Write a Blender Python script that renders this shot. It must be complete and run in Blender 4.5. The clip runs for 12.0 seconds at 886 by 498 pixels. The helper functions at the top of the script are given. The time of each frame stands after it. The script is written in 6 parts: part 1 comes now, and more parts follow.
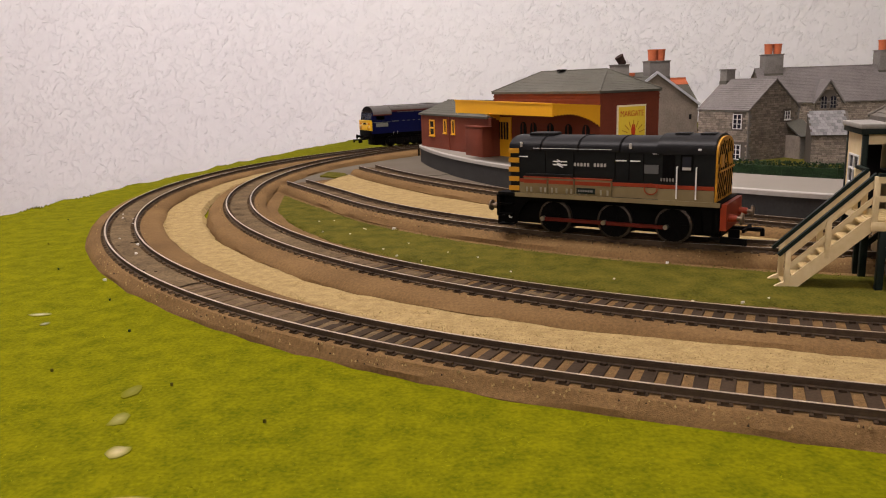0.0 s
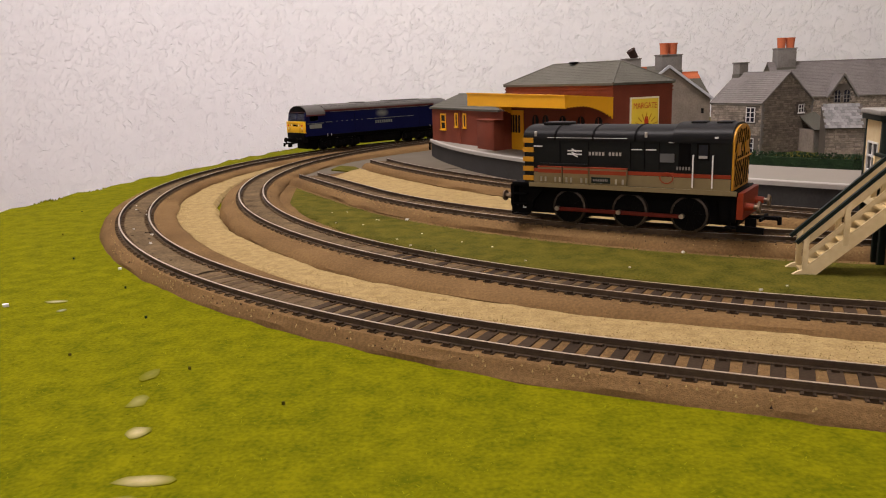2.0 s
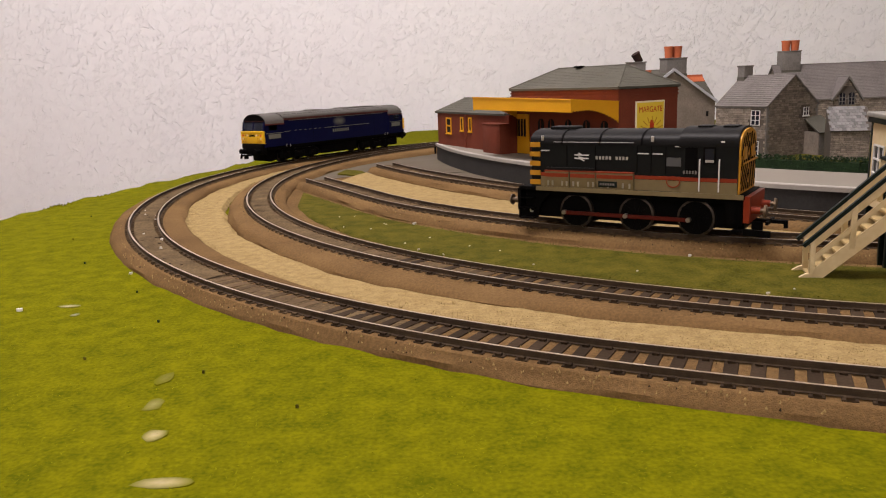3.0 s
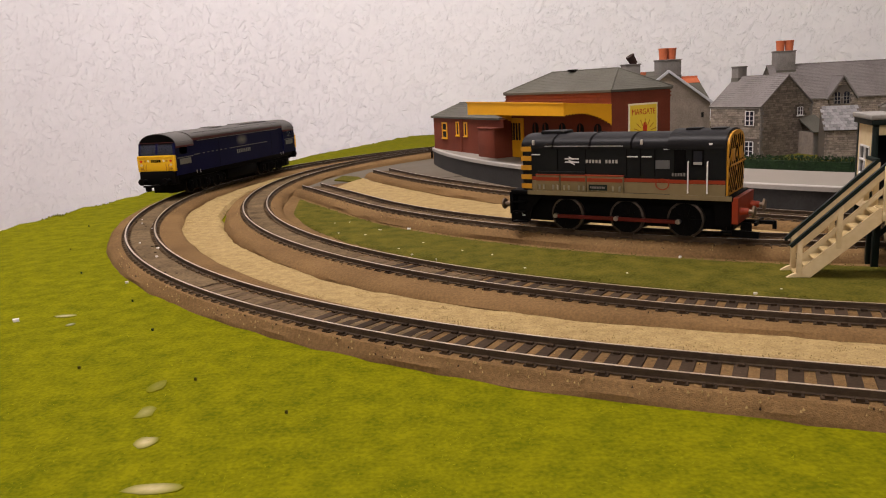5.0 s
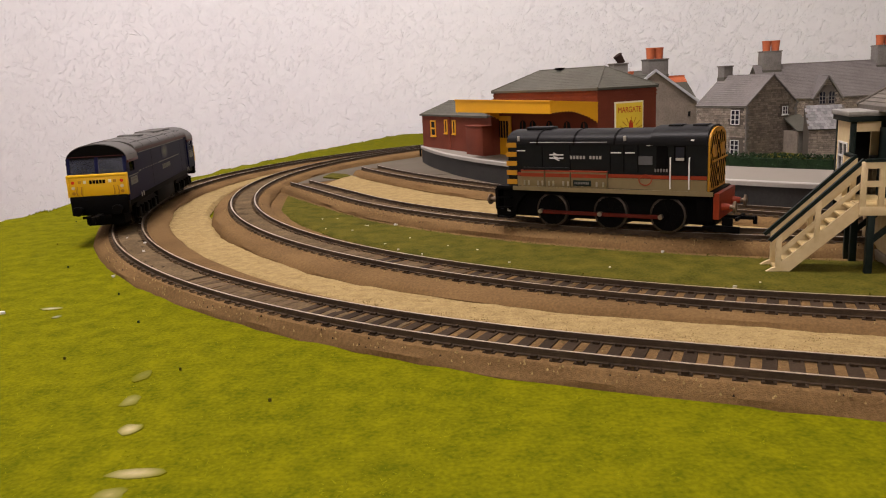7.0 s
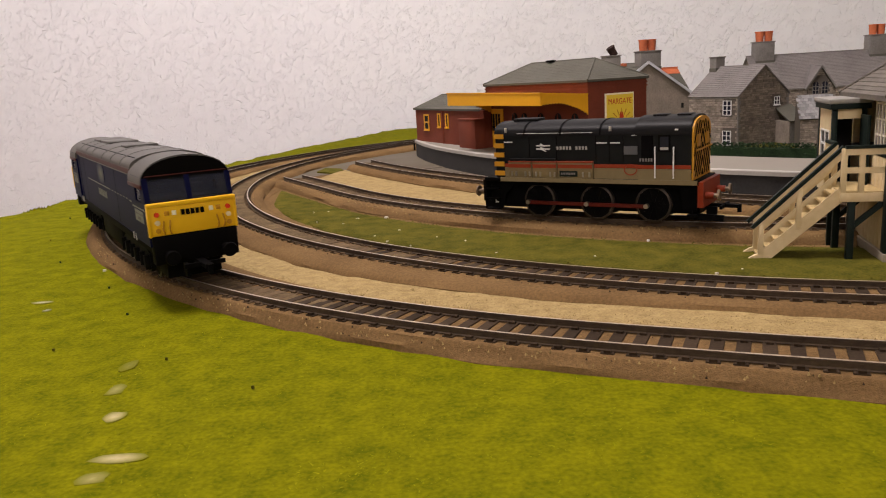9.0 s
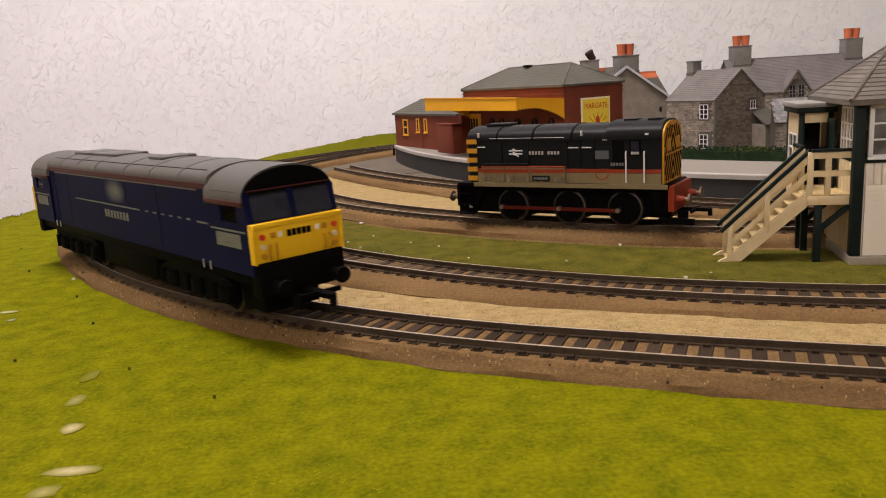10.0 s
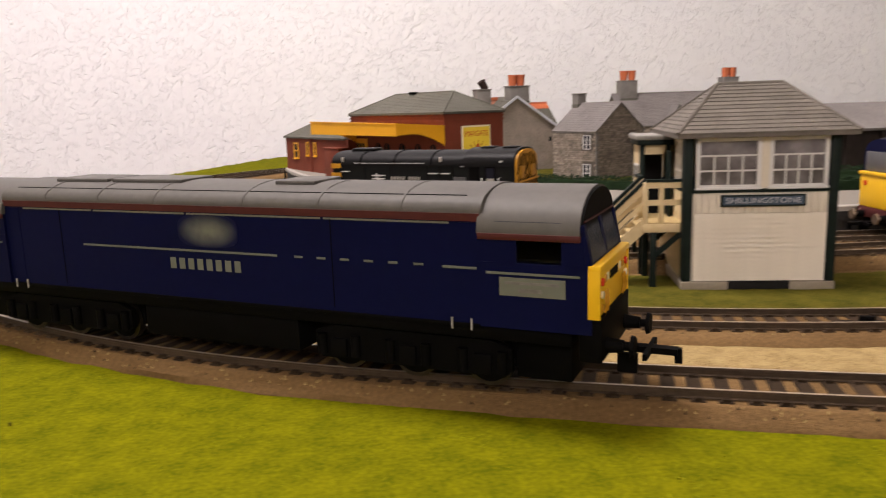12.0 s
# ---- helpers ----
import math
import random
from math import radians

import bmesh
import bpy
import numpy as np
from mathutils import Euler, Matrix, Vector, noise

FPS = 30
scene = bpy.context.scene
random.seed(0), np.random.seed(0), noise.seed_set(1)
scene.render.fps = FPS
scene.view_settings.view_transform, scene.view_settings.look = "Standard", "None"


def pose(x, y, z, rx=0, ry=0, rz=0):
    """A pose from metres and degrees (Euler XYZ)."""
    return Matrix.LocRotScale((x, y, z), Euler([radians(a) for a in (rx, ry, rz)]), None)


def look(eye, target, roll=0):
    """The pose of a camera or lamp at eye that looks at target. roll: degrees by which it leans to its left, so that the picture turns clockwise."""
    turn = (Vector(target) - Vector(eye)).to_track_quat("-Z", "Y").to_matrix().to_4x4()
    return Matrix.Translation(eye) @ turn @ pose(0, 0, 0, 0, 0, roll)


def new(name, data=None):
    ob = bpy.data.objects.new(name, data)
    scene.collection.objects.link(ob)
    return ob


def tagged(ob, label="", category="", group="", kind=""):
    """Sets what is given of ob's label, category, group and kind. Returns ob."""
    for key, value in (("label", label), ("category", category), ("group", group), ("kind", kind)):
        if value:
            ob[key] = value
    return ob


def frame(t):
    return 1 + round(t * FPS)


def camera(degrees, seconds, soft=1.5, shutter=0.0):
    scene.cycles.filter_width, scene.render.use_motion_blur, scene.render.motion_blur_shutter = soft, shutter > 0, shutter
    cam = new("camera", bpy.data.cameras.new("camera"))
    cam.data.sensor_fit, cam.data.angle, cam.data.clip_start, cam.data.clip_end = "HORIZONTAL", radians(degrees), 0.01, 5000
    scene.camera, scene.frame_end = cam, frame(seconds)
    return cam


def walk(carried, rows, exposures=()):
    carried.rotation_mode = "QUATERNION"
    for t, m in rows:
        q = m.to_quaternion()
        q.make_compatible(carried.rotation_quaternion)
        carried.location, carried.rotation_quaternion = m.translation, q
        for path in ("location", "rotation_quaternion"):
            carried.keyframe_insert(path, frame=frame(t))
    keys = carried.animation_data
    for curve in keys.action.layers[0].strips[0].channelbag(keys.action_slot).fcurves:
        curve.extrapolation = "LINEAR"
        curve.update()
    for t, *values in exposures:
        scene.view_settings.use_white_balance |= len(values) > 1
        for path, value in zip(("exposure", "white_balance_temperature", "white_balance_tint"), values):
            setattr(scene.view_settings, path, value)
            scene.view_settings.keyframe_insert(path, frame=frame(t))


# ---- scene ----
cam = camera(60.0, 12.0, soft=1.05, shutter=0.5)
PATH = [
    (0, (0.0100, 0.0103, 0.0906), (0.0102, 0.2057, 0.0480), -1.90),
    (0.5, (0.0116, 0.0105, 0.0904), (0.0120, 0.2059, 0.0477), -2.30),
    (1, (0.0110, 0.0090, 0.0904), (0.0113, 0.2046, 0.0489), -2.20),
    (1.5, (0.0083, 0.0097, 0.0879), (0.0075, 0.2050, 0.0450), -2.10),
    (2, (0.0069, 0.0103, 0.0862), (0.0049, 0.2056, 0.0432), -2.00),
    (2.5, (0.0054, 0.0100, 0.0859), (0.0022, 0.2051, 0.0424), -2.10),
    (3, (0.0049, 0.0078, 0.0873), (0.0019, 0.2033, 0.0451), -2.20),
    (3.5, (0.0077, 0.0069, 0.0883), (0.0054, 0.2027, 0.0474), -2.50),
    (5.5, (0.0113, 0.0035, 0.0885), (0.0076, 0.1992, 0.0472), -3.10),
    (6, (0.0134, 0.0025, 0.0902), (0.0106, 0.1984, 0.0503), -2.80),
    (6.5, (0.0120, 0.0017, 0.0876), (0.0108, 0.1974, 0.0466), -2.60),
    (8.5, (0.0161, -0.0028, 0.0854), (0.0142, 0.1928, 0.0435), -3.30),
    (9, (0.0185, -0.0033, 0.0848), (0.0173, 0.1921, 0.0422), -3.40),
    (9.5, (0.0225, -0.0037, 0.0854), (0.0231, 0.1919, 0.0435), -3.50),
    (10, (0.0253, -0.0025, 0.0848), (0.0278, 0.1931, 0.0431), -3.60),
    (10.5, (0.0264, -0.0023, 0.0834), (0.0296, 0.1932, 0.0412), -3.70),
    (11, (0.0311, -0.0032, 0.0852), (0.0374, 0.1924, 0.0443), -3.80),
    (11.5, (0.0407, -0.0020, 0.0851), (0.0529, 0.1936, 0.0448), -3.40),
    (12, (0.0542, -0.0067, 0.0832), (0.0787, 0.1884, 0.0469), -1.90),
]
walk(cam, [(t, look(eye, target, roll)) for t, eye, target, roll in PATH],
     exposures=[(0.0, 0.0), (9.5, 0.0), (10.0, 0.1), (10.5, 0.15), (11.3, 0.2), (12.0, 0.3)])

# ---- light ----
MM = 0.001
world = bpy.data.worlds.new("world")
scene.world = world
world.use_nodes = True
world.node_tree.nodes["Background"].inputs[0].default_value = (1.0, 0.93, 0.86, 1)
world.node_tree.nodes["Background"].inputs[1].default_value = 0.25


def pendant_bulb(x, y, z, watts, radius):
    """A point lamp added out of view to light the room; no such bulb is known."""
    data = bpy.data.lights.new("pendant_bulb", "POINT")
    data.energy, data.shadow_soft_size, data.color = watts, radius, (1.0, 0.905, 0.915)
    new("pendant_bulb", data).matrix_world = pose(x, y, z)


pendant_bulb(-0.22, 0.45, 1.22, 54.0, 0.18)
# added behind the camera to brighten the faces turned towards it
pendant_bulb(-0.3, -1.65, 1.0, 29.0, 0.2)

# ---- helpers for building, sizes in millimetres ----


def material(name, colour, rough=0.6, metal=0.0, second=None, grain=900.0, patches=40.0, amount=0.25, bump=0.0,
             bump_scale=None, spread=0.0, coat=0.0, clip=(0.35, 0.7), gloss=0.2):
    """Base colour varied at two scales (fine grain, broad patches), with relief, sizes per metre."""
    m = bpy.data.materials.new(name)
    m.use_nodes = True
    n, l = m.node_tree.nodes, m.node_tree.links
    b = n["Principled BSDF"]
    b.inputs["Roughness"].default_value, b.inputs["Metallic"].default_value = rough, metal
    b.inputs["Coat Weight"].default_value = coat
    b.inputs["Specular IOR Level"].default_value = gloss
    co = n.new("ShaderNodeTexCoord")
    fine, broad = n.new("ShaderNodeTexNoise"), n.new("ShaderNodeTexNoise")
    fine.inputs["Scale"].default_value, broad.inputs["Scale"].default_value = grain, patches
    fine.inputs["Detail"].default_value, broad.inputs["Detail"].default_value = 5, 4
    l.new(co.outputs["Object"], fine.inputs["Vector"])
    l.new(co.outputs["Object"], broad.inputs["Vector"])
    ramp = n.new("ShaderNodeMapRange")
    ramp.inputs["From Min"].default_value, ramp.inputs["From Max"].default_value = clip
    mixed = n.new("ShaderNodeMath")
    mixed.operation = "MULTIPLY_ADD"
    mixed.inputs[1].default_value = 0.5
    half = n.new("ShaderNodeMath")
    half.operation = "MULTIPLY"
    half.inputs[1].default_value = 0.5
    l.new(broad.outputs["Fac"], half.inputs[0])
    l.new(fine.outputs["Fac"], mixed.inputs[0])
    l.new(half.outputs[0], mixed.inputs[2])
    l.new(mixed.outputs[0], ramp.inputs["Value"])
    mix = n.new("ShaderNodeMix")
    mix.data_type = "RGBA"
    if second is None:
        second = tuple(max(0.0, c * (1 - amount)) for c in colour)
    mix.inputs[6].default_value, mix.inputs[7].default_value = (*second, 1), (*colour, 1)
    l.new(ramp.outputs[0], mix.inputs[0])
    out = mix.outputs[2]
    if spread:
        info = n.new("ShaderNodeObjectInfo")
        hsv = n.new("ShaderNodeHueSaturation")
        val = n.new("ShaderNodeMapRange")
        val.inputs["To Min"].default_value, val.inputs["To Max"].default_value = 1 - spread, 1 + spread
        l.new(info.outputs["Random"], val.inputs["Value"])
        l.new(val.outputs[0], hsv.inputs["Value"])
        l.new(out, hsv.inputs["Color"])
        out = hsv.outputs[0]
    l.new(out, b.inputs["Base Color"])
    if bump:
        bn = n.new("ShaderNodeBump")
        bn.inputs["Strength"].default_value, bn.inputs["Distance"].default_value = min(1.0, bump), 0.0006
        if bump_scale:
            tex = n.new("ShaderNodeTexNoise")
            tex.inputs["Scale"].default_value, tex.inputs["Detail"].default_value = bump_scale, 6
            l.new(co.outputs["Object"], tex.inputs["Vector"])
            l.new(tex.outputs["Fac"], bn.inputs["Height"])
        else:
            l.new(fine.outputs["Fac"], bn.inputs["Height"])
        l.new(bn.outputs[0], b.inputs["Normal"])
    return m


def link_mesh(name, bm, mat, parent=None, label=""):
    me = bpy.data.meshes.new(name)
    bmesh.ops.recalc_face_normals(bm, faces=bm.faces)
    bm.to_mesh(me)
    bm.free()
    me.shade_smooth()
    me.set_sharp_from_angle(angle=0.66)
    if mat:
        me.materials.append(mat)
    ob = new(name, me)
    if parent:
        ob.parent = parent
    if label:
        ob["label"] = label
    return ob


def part(name, bm, mat, parent, label=""):
    """A bmesh as one mesh object under a thing or a part; the bmesh is in the thing's space."""
    return link_mesh(name, bm, mat, parent, label)


def thing(name, label, category, m=None, group="", kind=""):
    ob = new(name)
    ob.empty_display_size = 0.01
    if m is not None:
        ob.matrix_basis = m
    return tagged(ob, label, category, group, kind)


def box(bm, x0, x1, y0, y1, z0, z1, bevel=0.0):
    """An upright box between these millimetres, its edges rounded by bevel."""
    vs = [bm.verts.new((x * MM, y * MM, z * MM)) for z in (z0, z1) for x, y in ((x0, y0), (x1, y0), (x1, y1), (x0, y1))]
    fs = [bm.faces.new([vs[i] for i in f]) for f in ((3, 2, 1, 0), (4, 5, 6, 7), (0, 1, 5, 4), (1, 2, 6, 5), (2, 3, 7, 6), (3, 0, 4, 7))]
    if bevel:
        es = {e for f in fs for e in f.edges}
        bmesh.ops.bevel(bm, geom=list(es), offset=bevel * MM, segments=2, affect="EDGES", profile=0.5)
    return bm


def hull(bm, outline, a, b, axis="x"):
    """An outline extruded from a to b. axis x: outline is (y, z); y: (x, z); z: (x, y)."""
    def place(p, h):
        v = {"x": (h, p[0], p[1]), "y": (p[0], h, p[1]), "z": (p[0], p[1], h)}[axis]
        return bm.verts.new([c * MM for c in v])
    lo, hi = [place(p, a) for p in outline], [place(p, b) for p in outline]
    n = len(outline)
    bm.faces.new(lo[::-1]), bm.faces.new(hi)
    for i in range(n):
        bm.faces.new((lo[i], lo[(i + 1) % n], hi[(i + 1) % n], hi[i]))
    return bm


def rod(bm, p, q, r, seg=12, r2=None):
    """A round bar from p to q."""
    p, q = Vector(p) * MM, Vector(q) * MM
    turn = (q - p).to_track_quat("Z", "Y").to_matrix().to_4x4()
    bmesh.ops.create_cone(bm, cap_ends=True, segments=seg, radius1=r * MM, radius2=(r if r2 is None else r2) * MM,
                          depth=(q - p).length, matrix=Matrix.Translation((p + q) / 2) @ turn)
    return bm


def bar(bm, p, q, w, h):
    """A square bar from p to q, w wide and h high."""
    p, q = Vector(p), Vector(q)
    d = (q - p).normalized()
    side = d.cross(Vector((0, 0, 1)))
    side = Vector((1, 0, 0)) if side.length < 1e-4 else side.normalized()
    up = side.cross(d).normalized()
    vs = [bm.verts.new((e + side * sx * w / 2 + up * sy * h / 2) * MM) for e in (p, q) for sx, sy in ((-1, -1), (1, -1), (1, 1), (-1, 1))]
    for f in ((3, 2, 1, 0), (4, 5, 6, 7), (0, 1, 5, 4), (1, 2, 6, 5), (2, 3, 7, 6), (3, 0, 4, 7)):
        bm.faces.new([vs[i] for i in f])
    return bm


def slab(bm, quad, thick):
    """A flat board: four corners (mm) and its thickness along their normal, downwards."""
    q = [Vector(p) for p in quad]
    nrm = (q[1] - q[0]).cross(q[3] - q[0]).normalized()
    if nrm.z < 0:
        nrm = -nrm
    top, low = [bm.verts.new(p * MM) for p in q], [bm.verts.new((p - nrm * thick) * MM) for p in q]
    n = len(q)
    bm.faces.new(top), bm.faces.new(low[::-1])
    for i in range(n):
        bm.faces.new((top[i], low[i], low[(i + 1) % n], top[(i + 1) % n]))
    return bm


def text_part(words, size, m, mat, parent, label="", wide=None):
    """Raised lettering, size in mm, lying in the plane of m, centred."""
    cu = bpy.data.curves.new("lettering", "FONT")
    cu.body, cu.size, cu.align_x, cu.align_y, cu.extrude = words, size * MM, "CENTER", "CENTER", 0.00005
    tmp = bpy.data.objects.new("lettering", cu)
    scene.collection.objects.link(tmp)
    me = bpy.data.meshes.new_from_object(tmp.evaluated_get(bpy.context.evaluated_depsgraph_get()))
    bpy.data.objects.remove(tmp)
    me.materials.clear()
    me.materials.append(mat)
    if wide:
        xs = [v.co.x for v in me.vertices]
        k = wide * MM / (max(xs) - min(xs))
        for v in me.vertices:
            v.co.x *= k
    me.transform(m)
    ob = new("lettering", me)
    ob.parent = parent
    if label:
        ob["label"] = label
    return ob


# ---- materials ----
M_GRASS = material("bright_grass_mat", (0.168, 0.158, 0.003), 0.95, gloss=0.02, second=(0.080, 0.089, 0.002), grain=700, patches=120, bump=0.28, bump_scale=1400, clip=(0.36, 0.63))
M_MOSS = material("dull_grass_mat", (0.140, 0.118, 0.018), 0.95, gloss=0.03, second=(0.045, 0.046, 0.006), grain=1100, patches=90, bump=0.9, bump_scale=1500)
M_SAND = material("sand_mat", (0.405, 0.30, 0.135), 0.95, gloss=0.05, second=(0.23, 0.16, 0.07), grain=1300, patches=220, bump=1.0, bump_scale=1100)
M_FLOCK = material("grass_flock_mat", (0.205, 0.195, 0.006), 0.95, gloss=0.02, second=(0.10, 0.11, 0.003), grain=80, patches=45, clip=(0.38, 0.62))
M_FOAM = material("foam_ballast_mat", (0.228, 0.140, 0.060), 0.95, gloss=0.05, second=(0.115, 0.068, 0.029), grain=900, patches=22, bump=0.8, bump_scale=2500)
M_SLEEPER = material("sleeper_mat", (0.018, 0.012, 0.009), 0.75, gloss=0.06, second=(0.052, 0.034, 0.02), grain=900, patches=25, spread=0.25)
M_DUSTY = material("dusty_sleeper_mat", (0.062, 0.042, 0.026), 0.85, gloss=0.04, second=(0.13, 0.088, 0.05), grain=900, patches=60, spread=0.3)
M_RAIL = material("rail_mat", (0.46, 0.375, 0.275), 0.35, 0.35, gloss=0.5, second=(0.27, 0.20, 0.135), grain=500, patches=60)
M_RAILSIDE = material("rail_side_mat", (0.036, 0.024, 0.015), 0.75, 0.0, second=(0.075, 0.050, 0.030), grain=500, patches=60)
M_WALL = material("textured_wall_mat", (0.835, 0.845, 0.875), 0.8, second=(0.785, 0.79, 0.825), grain=60, patches=3)
M_PLAIN = material("room_paint_mat", (0.72, 0.68, 0.62), 0.9, grain=30, patches=2, amount=0.06)
M_BOARD = material("board_mat", (0.30, 0.21, 0.12), 0.8, grain=60, patches=8)
M_ASPHALT = material("grey_base_mat", (0.135, 0.118, 0.092), 0.85, second=(0.095, 0.074, 0.05), grain=900, patches=25)
M_PLATFORM = material("platform_mat", (0.255, 0.228, 0.195), 0.8, grain=1500, patches=18, amount=0.18)
M_PFACE = material("platform_face_mat", (0.045, 0.043, 0.042), 0.7, grain=600, patches=30, amount=0.4)
M_COPING = material("coping_mat", (0.40, 0.375, 0.34), 0.7, grain=900, patches=40, amount=0.15)
M_BRICK = material("red_brick_mat", (0.20, 0.046, 0.024), 0.75, second=(0.125, 0.030, 0.016), grain=900, patches=50, bump=0.4)
M_SLATE = material("slate_mat", (0.118, 0.112, 0.092), 0.75, second=(0.075, 0.072, 0.058), grain=700, patches=35, bump=0.3)
M_YELLOW = material("yellow_plastic_mat", (0.72, 0.36, 0.012), 0.45, grain=500, patches=40, amount=0.10)
M_POSTER = material("poster_yellow_mat", (0.82, 0.62, 0.06), 0.4, grain=500, patches=40, amount=0.08)
M_PAPER = material("poster_border_mat", (0.85, 0.80, 0.62), 0.5, grain=300, patches=20, amount=0.06)
M_RED = material("poster_red_mat", (0.55, 0.05, 0.015), 0.5, grain=300, patches=20, amount=0.1)
M_DARK = material("dark_inside_mat", (0.012, 0.011, 0.011), 0.8, grain=300, patches=20, amount=0.2)
M_STONE = material("grey_stone_mat", (0.30, 0.252, 0.21), 0.85, second=(0.18, 0.15, 0.122), grain=500, patches=70, bump=0.6, spread=0.22)
M_MORTAR = material("mortar_mat", (0.115, 0.098, 0.082), 0.9, grain=700, patches=50, amount=0.25)
M_TILE = material("grey_roof_mat", (0.215, 0.198, 0.190), 0.8, second=(0.14, 0.127, 0.122), grain=500, patches=40, bump=0.35)
M_TERRA = material("terracotta_mat", (0.56, 0.16, 0.065), 0.7, second=(0.40, 0.10, 0.045), grain=500, patches=80)
M_POT = material("sooty_pot_mat", (0.055, 0.026, 0.018), 0.8, second=(0.015, 0.010, 0.009), grain=500, patches=90)
M_SALMON = material("salmon_roof_mat", (0.46, 0.20, 0.13), 0.75, second=(0.33, 0.13, 0.08), grain=500, patches=60)
M_CHIM = material("chimney_stone_mat", (0.225, 0.21, 0.195), 0.85, second=(0.14, 0.13, 0.12), grain=600, patches=80, bump=0.4)
M_WHITE = material("white_frame_mat", (0.72, 0.71, 0.70), 0.5, grain=400, patches=30, amount=0.08)
M_LILAC = material("pale_barge_mat", (0.50, 0.51, 0.55), 0.6, grain=400, patches=30, amount=0.1)
M_HEDGE = material("hedge_mat", (0.024, 0.052, 0.018), 0.9, second=(0.008, 0.018, 0.007), grain=900, patches=150, bump=1.0)
M_CREAM = material("cream_paint_mat", (0.70, 0.58, 0.36), 0.55, second=(0.58, 0.45, 0.25), grain=300, patches=45)
M_PALE = material("pale_board_mat", (0.74, 0.68, 0.57), 0.55, grain=300, patches=30, amount=0.1)
M_GREEN = material("dark_green_paint_mat", (0.012, 0.019, 0.016), 0.5, gloss=0.1, grain=400, patches=40, amount=0.3)
M_BOXROOF = material("brown_grey_tile_mat", (0.165, 0.145, 0.122), 0.75, second=(0.105, 0.092, 0.078), grain=500, patches=60, bump=0.3, spread=0.12)
M_CONCRETE = material("plinth_mat", (0.33, 0.28, 0.215), 0.85, grain=700, patches=40, amount=0.25)
M_STEP = material("step_mat", (0.50, 0.37, 0.17), 0.7, grain=400, patches=60, amount=0.3)
M_BLACK = material("black_plastic_mat", (0.004, 0.0036, 0.0036), 0.6, gloss=0.03, grain=500, patches=50, amount=0.3)
M_SHUNT = material("dark_grey_body_mat", (0.009, 0.0095, 0.0095), 0.4, gloss=0.1, grain=400, patches=60, amount=0.25)
M_SROOF = material("black_roof_mat", (0.009, 0.0085, 0.009), 0.45, gloss=0.1, grain=400, patches=60, amount=0.25)
M_SRED = material("red_stripe_mat", (0.27, 0.036, 0.012), 0.45, grain=400, patches=60, amount=0.2)
M_SBEIGE = material("beige_band_mat", (0.20, 0.155, 0.078), 0.5, grain=400, patches=60, amount=0.15)
M_HAZARD = material("hazard_yellow_mat", (0.52, 0.25, 0.018), 0.45, grain=400, patches=60, amount=0.15)
M_LETTER = material("white_lettering_mat", (0.75, 0.74, 0.72), 0.5, grain=400, patches=60, amount=0.05)
M_STEEL = material("steel_mat", (0.55, 0.52, 0.48), 0.3, 0.9, grain=500, patches=80, amount=0.3)
M_BUFFER = material("buffer_metal_mat", (0.22, 0.16, 0.11), 0.4, 0.6, grain=500, patches=80, amount=0.3)
M_BLUE = material("blue_body_mat", (0.0042, 0.0056, 0.037), 0.5, gloss=0.05, grain=300, patches=30, amount=0.2)
M_BROOF = material("grey_loco_roof_mat", (0.105, 0.098, 0.090), 0.55, grain=400, patches=30, amount=0.2)
M_MAROON = material("maroon_band_mat", (0.075, 0.016, 0.015), 0.5, grain=400, patches=40, amount=0.2)
M_FRONT = material("loco_yellow_mat", (0.80, 0.47, 0.015), 0.4, grain=300, patches=40, amount=0.06)
M_SILVER = material("silver_print_mat", (0.17, 0.178, 0.145), 0.5, grain=300, patches=40, amount=0.15)
M_CREST = material("crest_print_mat", (0.24, 0.245, 0.185), 0.5, gloss=0.1, second=(0.13, 0.135, 0.11), grain=250, patches=160)
M_DUST = material("track_dust_mat", (0.20, 0.142, 0.078), 0.95, gloss=0.03, second=(0.06, 0.042, 0.024), grain=700, patches=90, bump=0.8, bump_scale=1800)
M_TYRE = material("dull_tyre_mat", (0.065, 0.052, 0.042), 0.4, 0.6, grain=500, patches=80, amount=0.3)
M_RODRED = material("dull_red_rod_mat", (0.10, 0.011, 0.006), 0.45, grain=400, patches=60, amount=0.3)
M_LAMP_RED = material("red_lens_mat", (0.65, 0.05, 0.02), 0.25, grain=300, patches=40, amount=0.1)
M_LAMP = material("clear_lens_mat", (0.75, 0.62, 0.40), 0.25, grain=300, patches=40, amount=0.1)
M_GLAZE = material("dark_glazing_mat", (0.02, 0.02, 0.03), 0.08, grain=300, patches=40, amount=0.1)
M_SEE = bpy.data.materials.new("clear_glazing_mat")
M_SEE.use_nodes = True
M_SEE.node_tree.nodes["Principled BSDF"].inputs["Transmission Weight"].default_value = 1.0
M_SEE.node_tree.nodes["Principled BSDF"].inputs["Roughness"].default_value = 0.0
M_SEE.node_tree.nodes["Principled BSDF"].inputs["IOR"].default_value = 1.04
M_SCREEN = material("tinted_windscreen_mat", (0.10, 0.11, 0.16), 0.12, gloss=0.5, grain=200, patches=60, amount=0.3)
M_SCREEN.node_tree.nodes["Principled BSDF"].inputs["Transmission Weight"].default_value = 0.72
M_SCREEN.node_tree.nodes["Principled BSDF"].inputs["IOR"].default_value = 1.1
M_FLAKE = material("paper_flake_mat", (0.80, 0.78, 0.74), 0.8, grain=300, patches=40, amount=0.05)
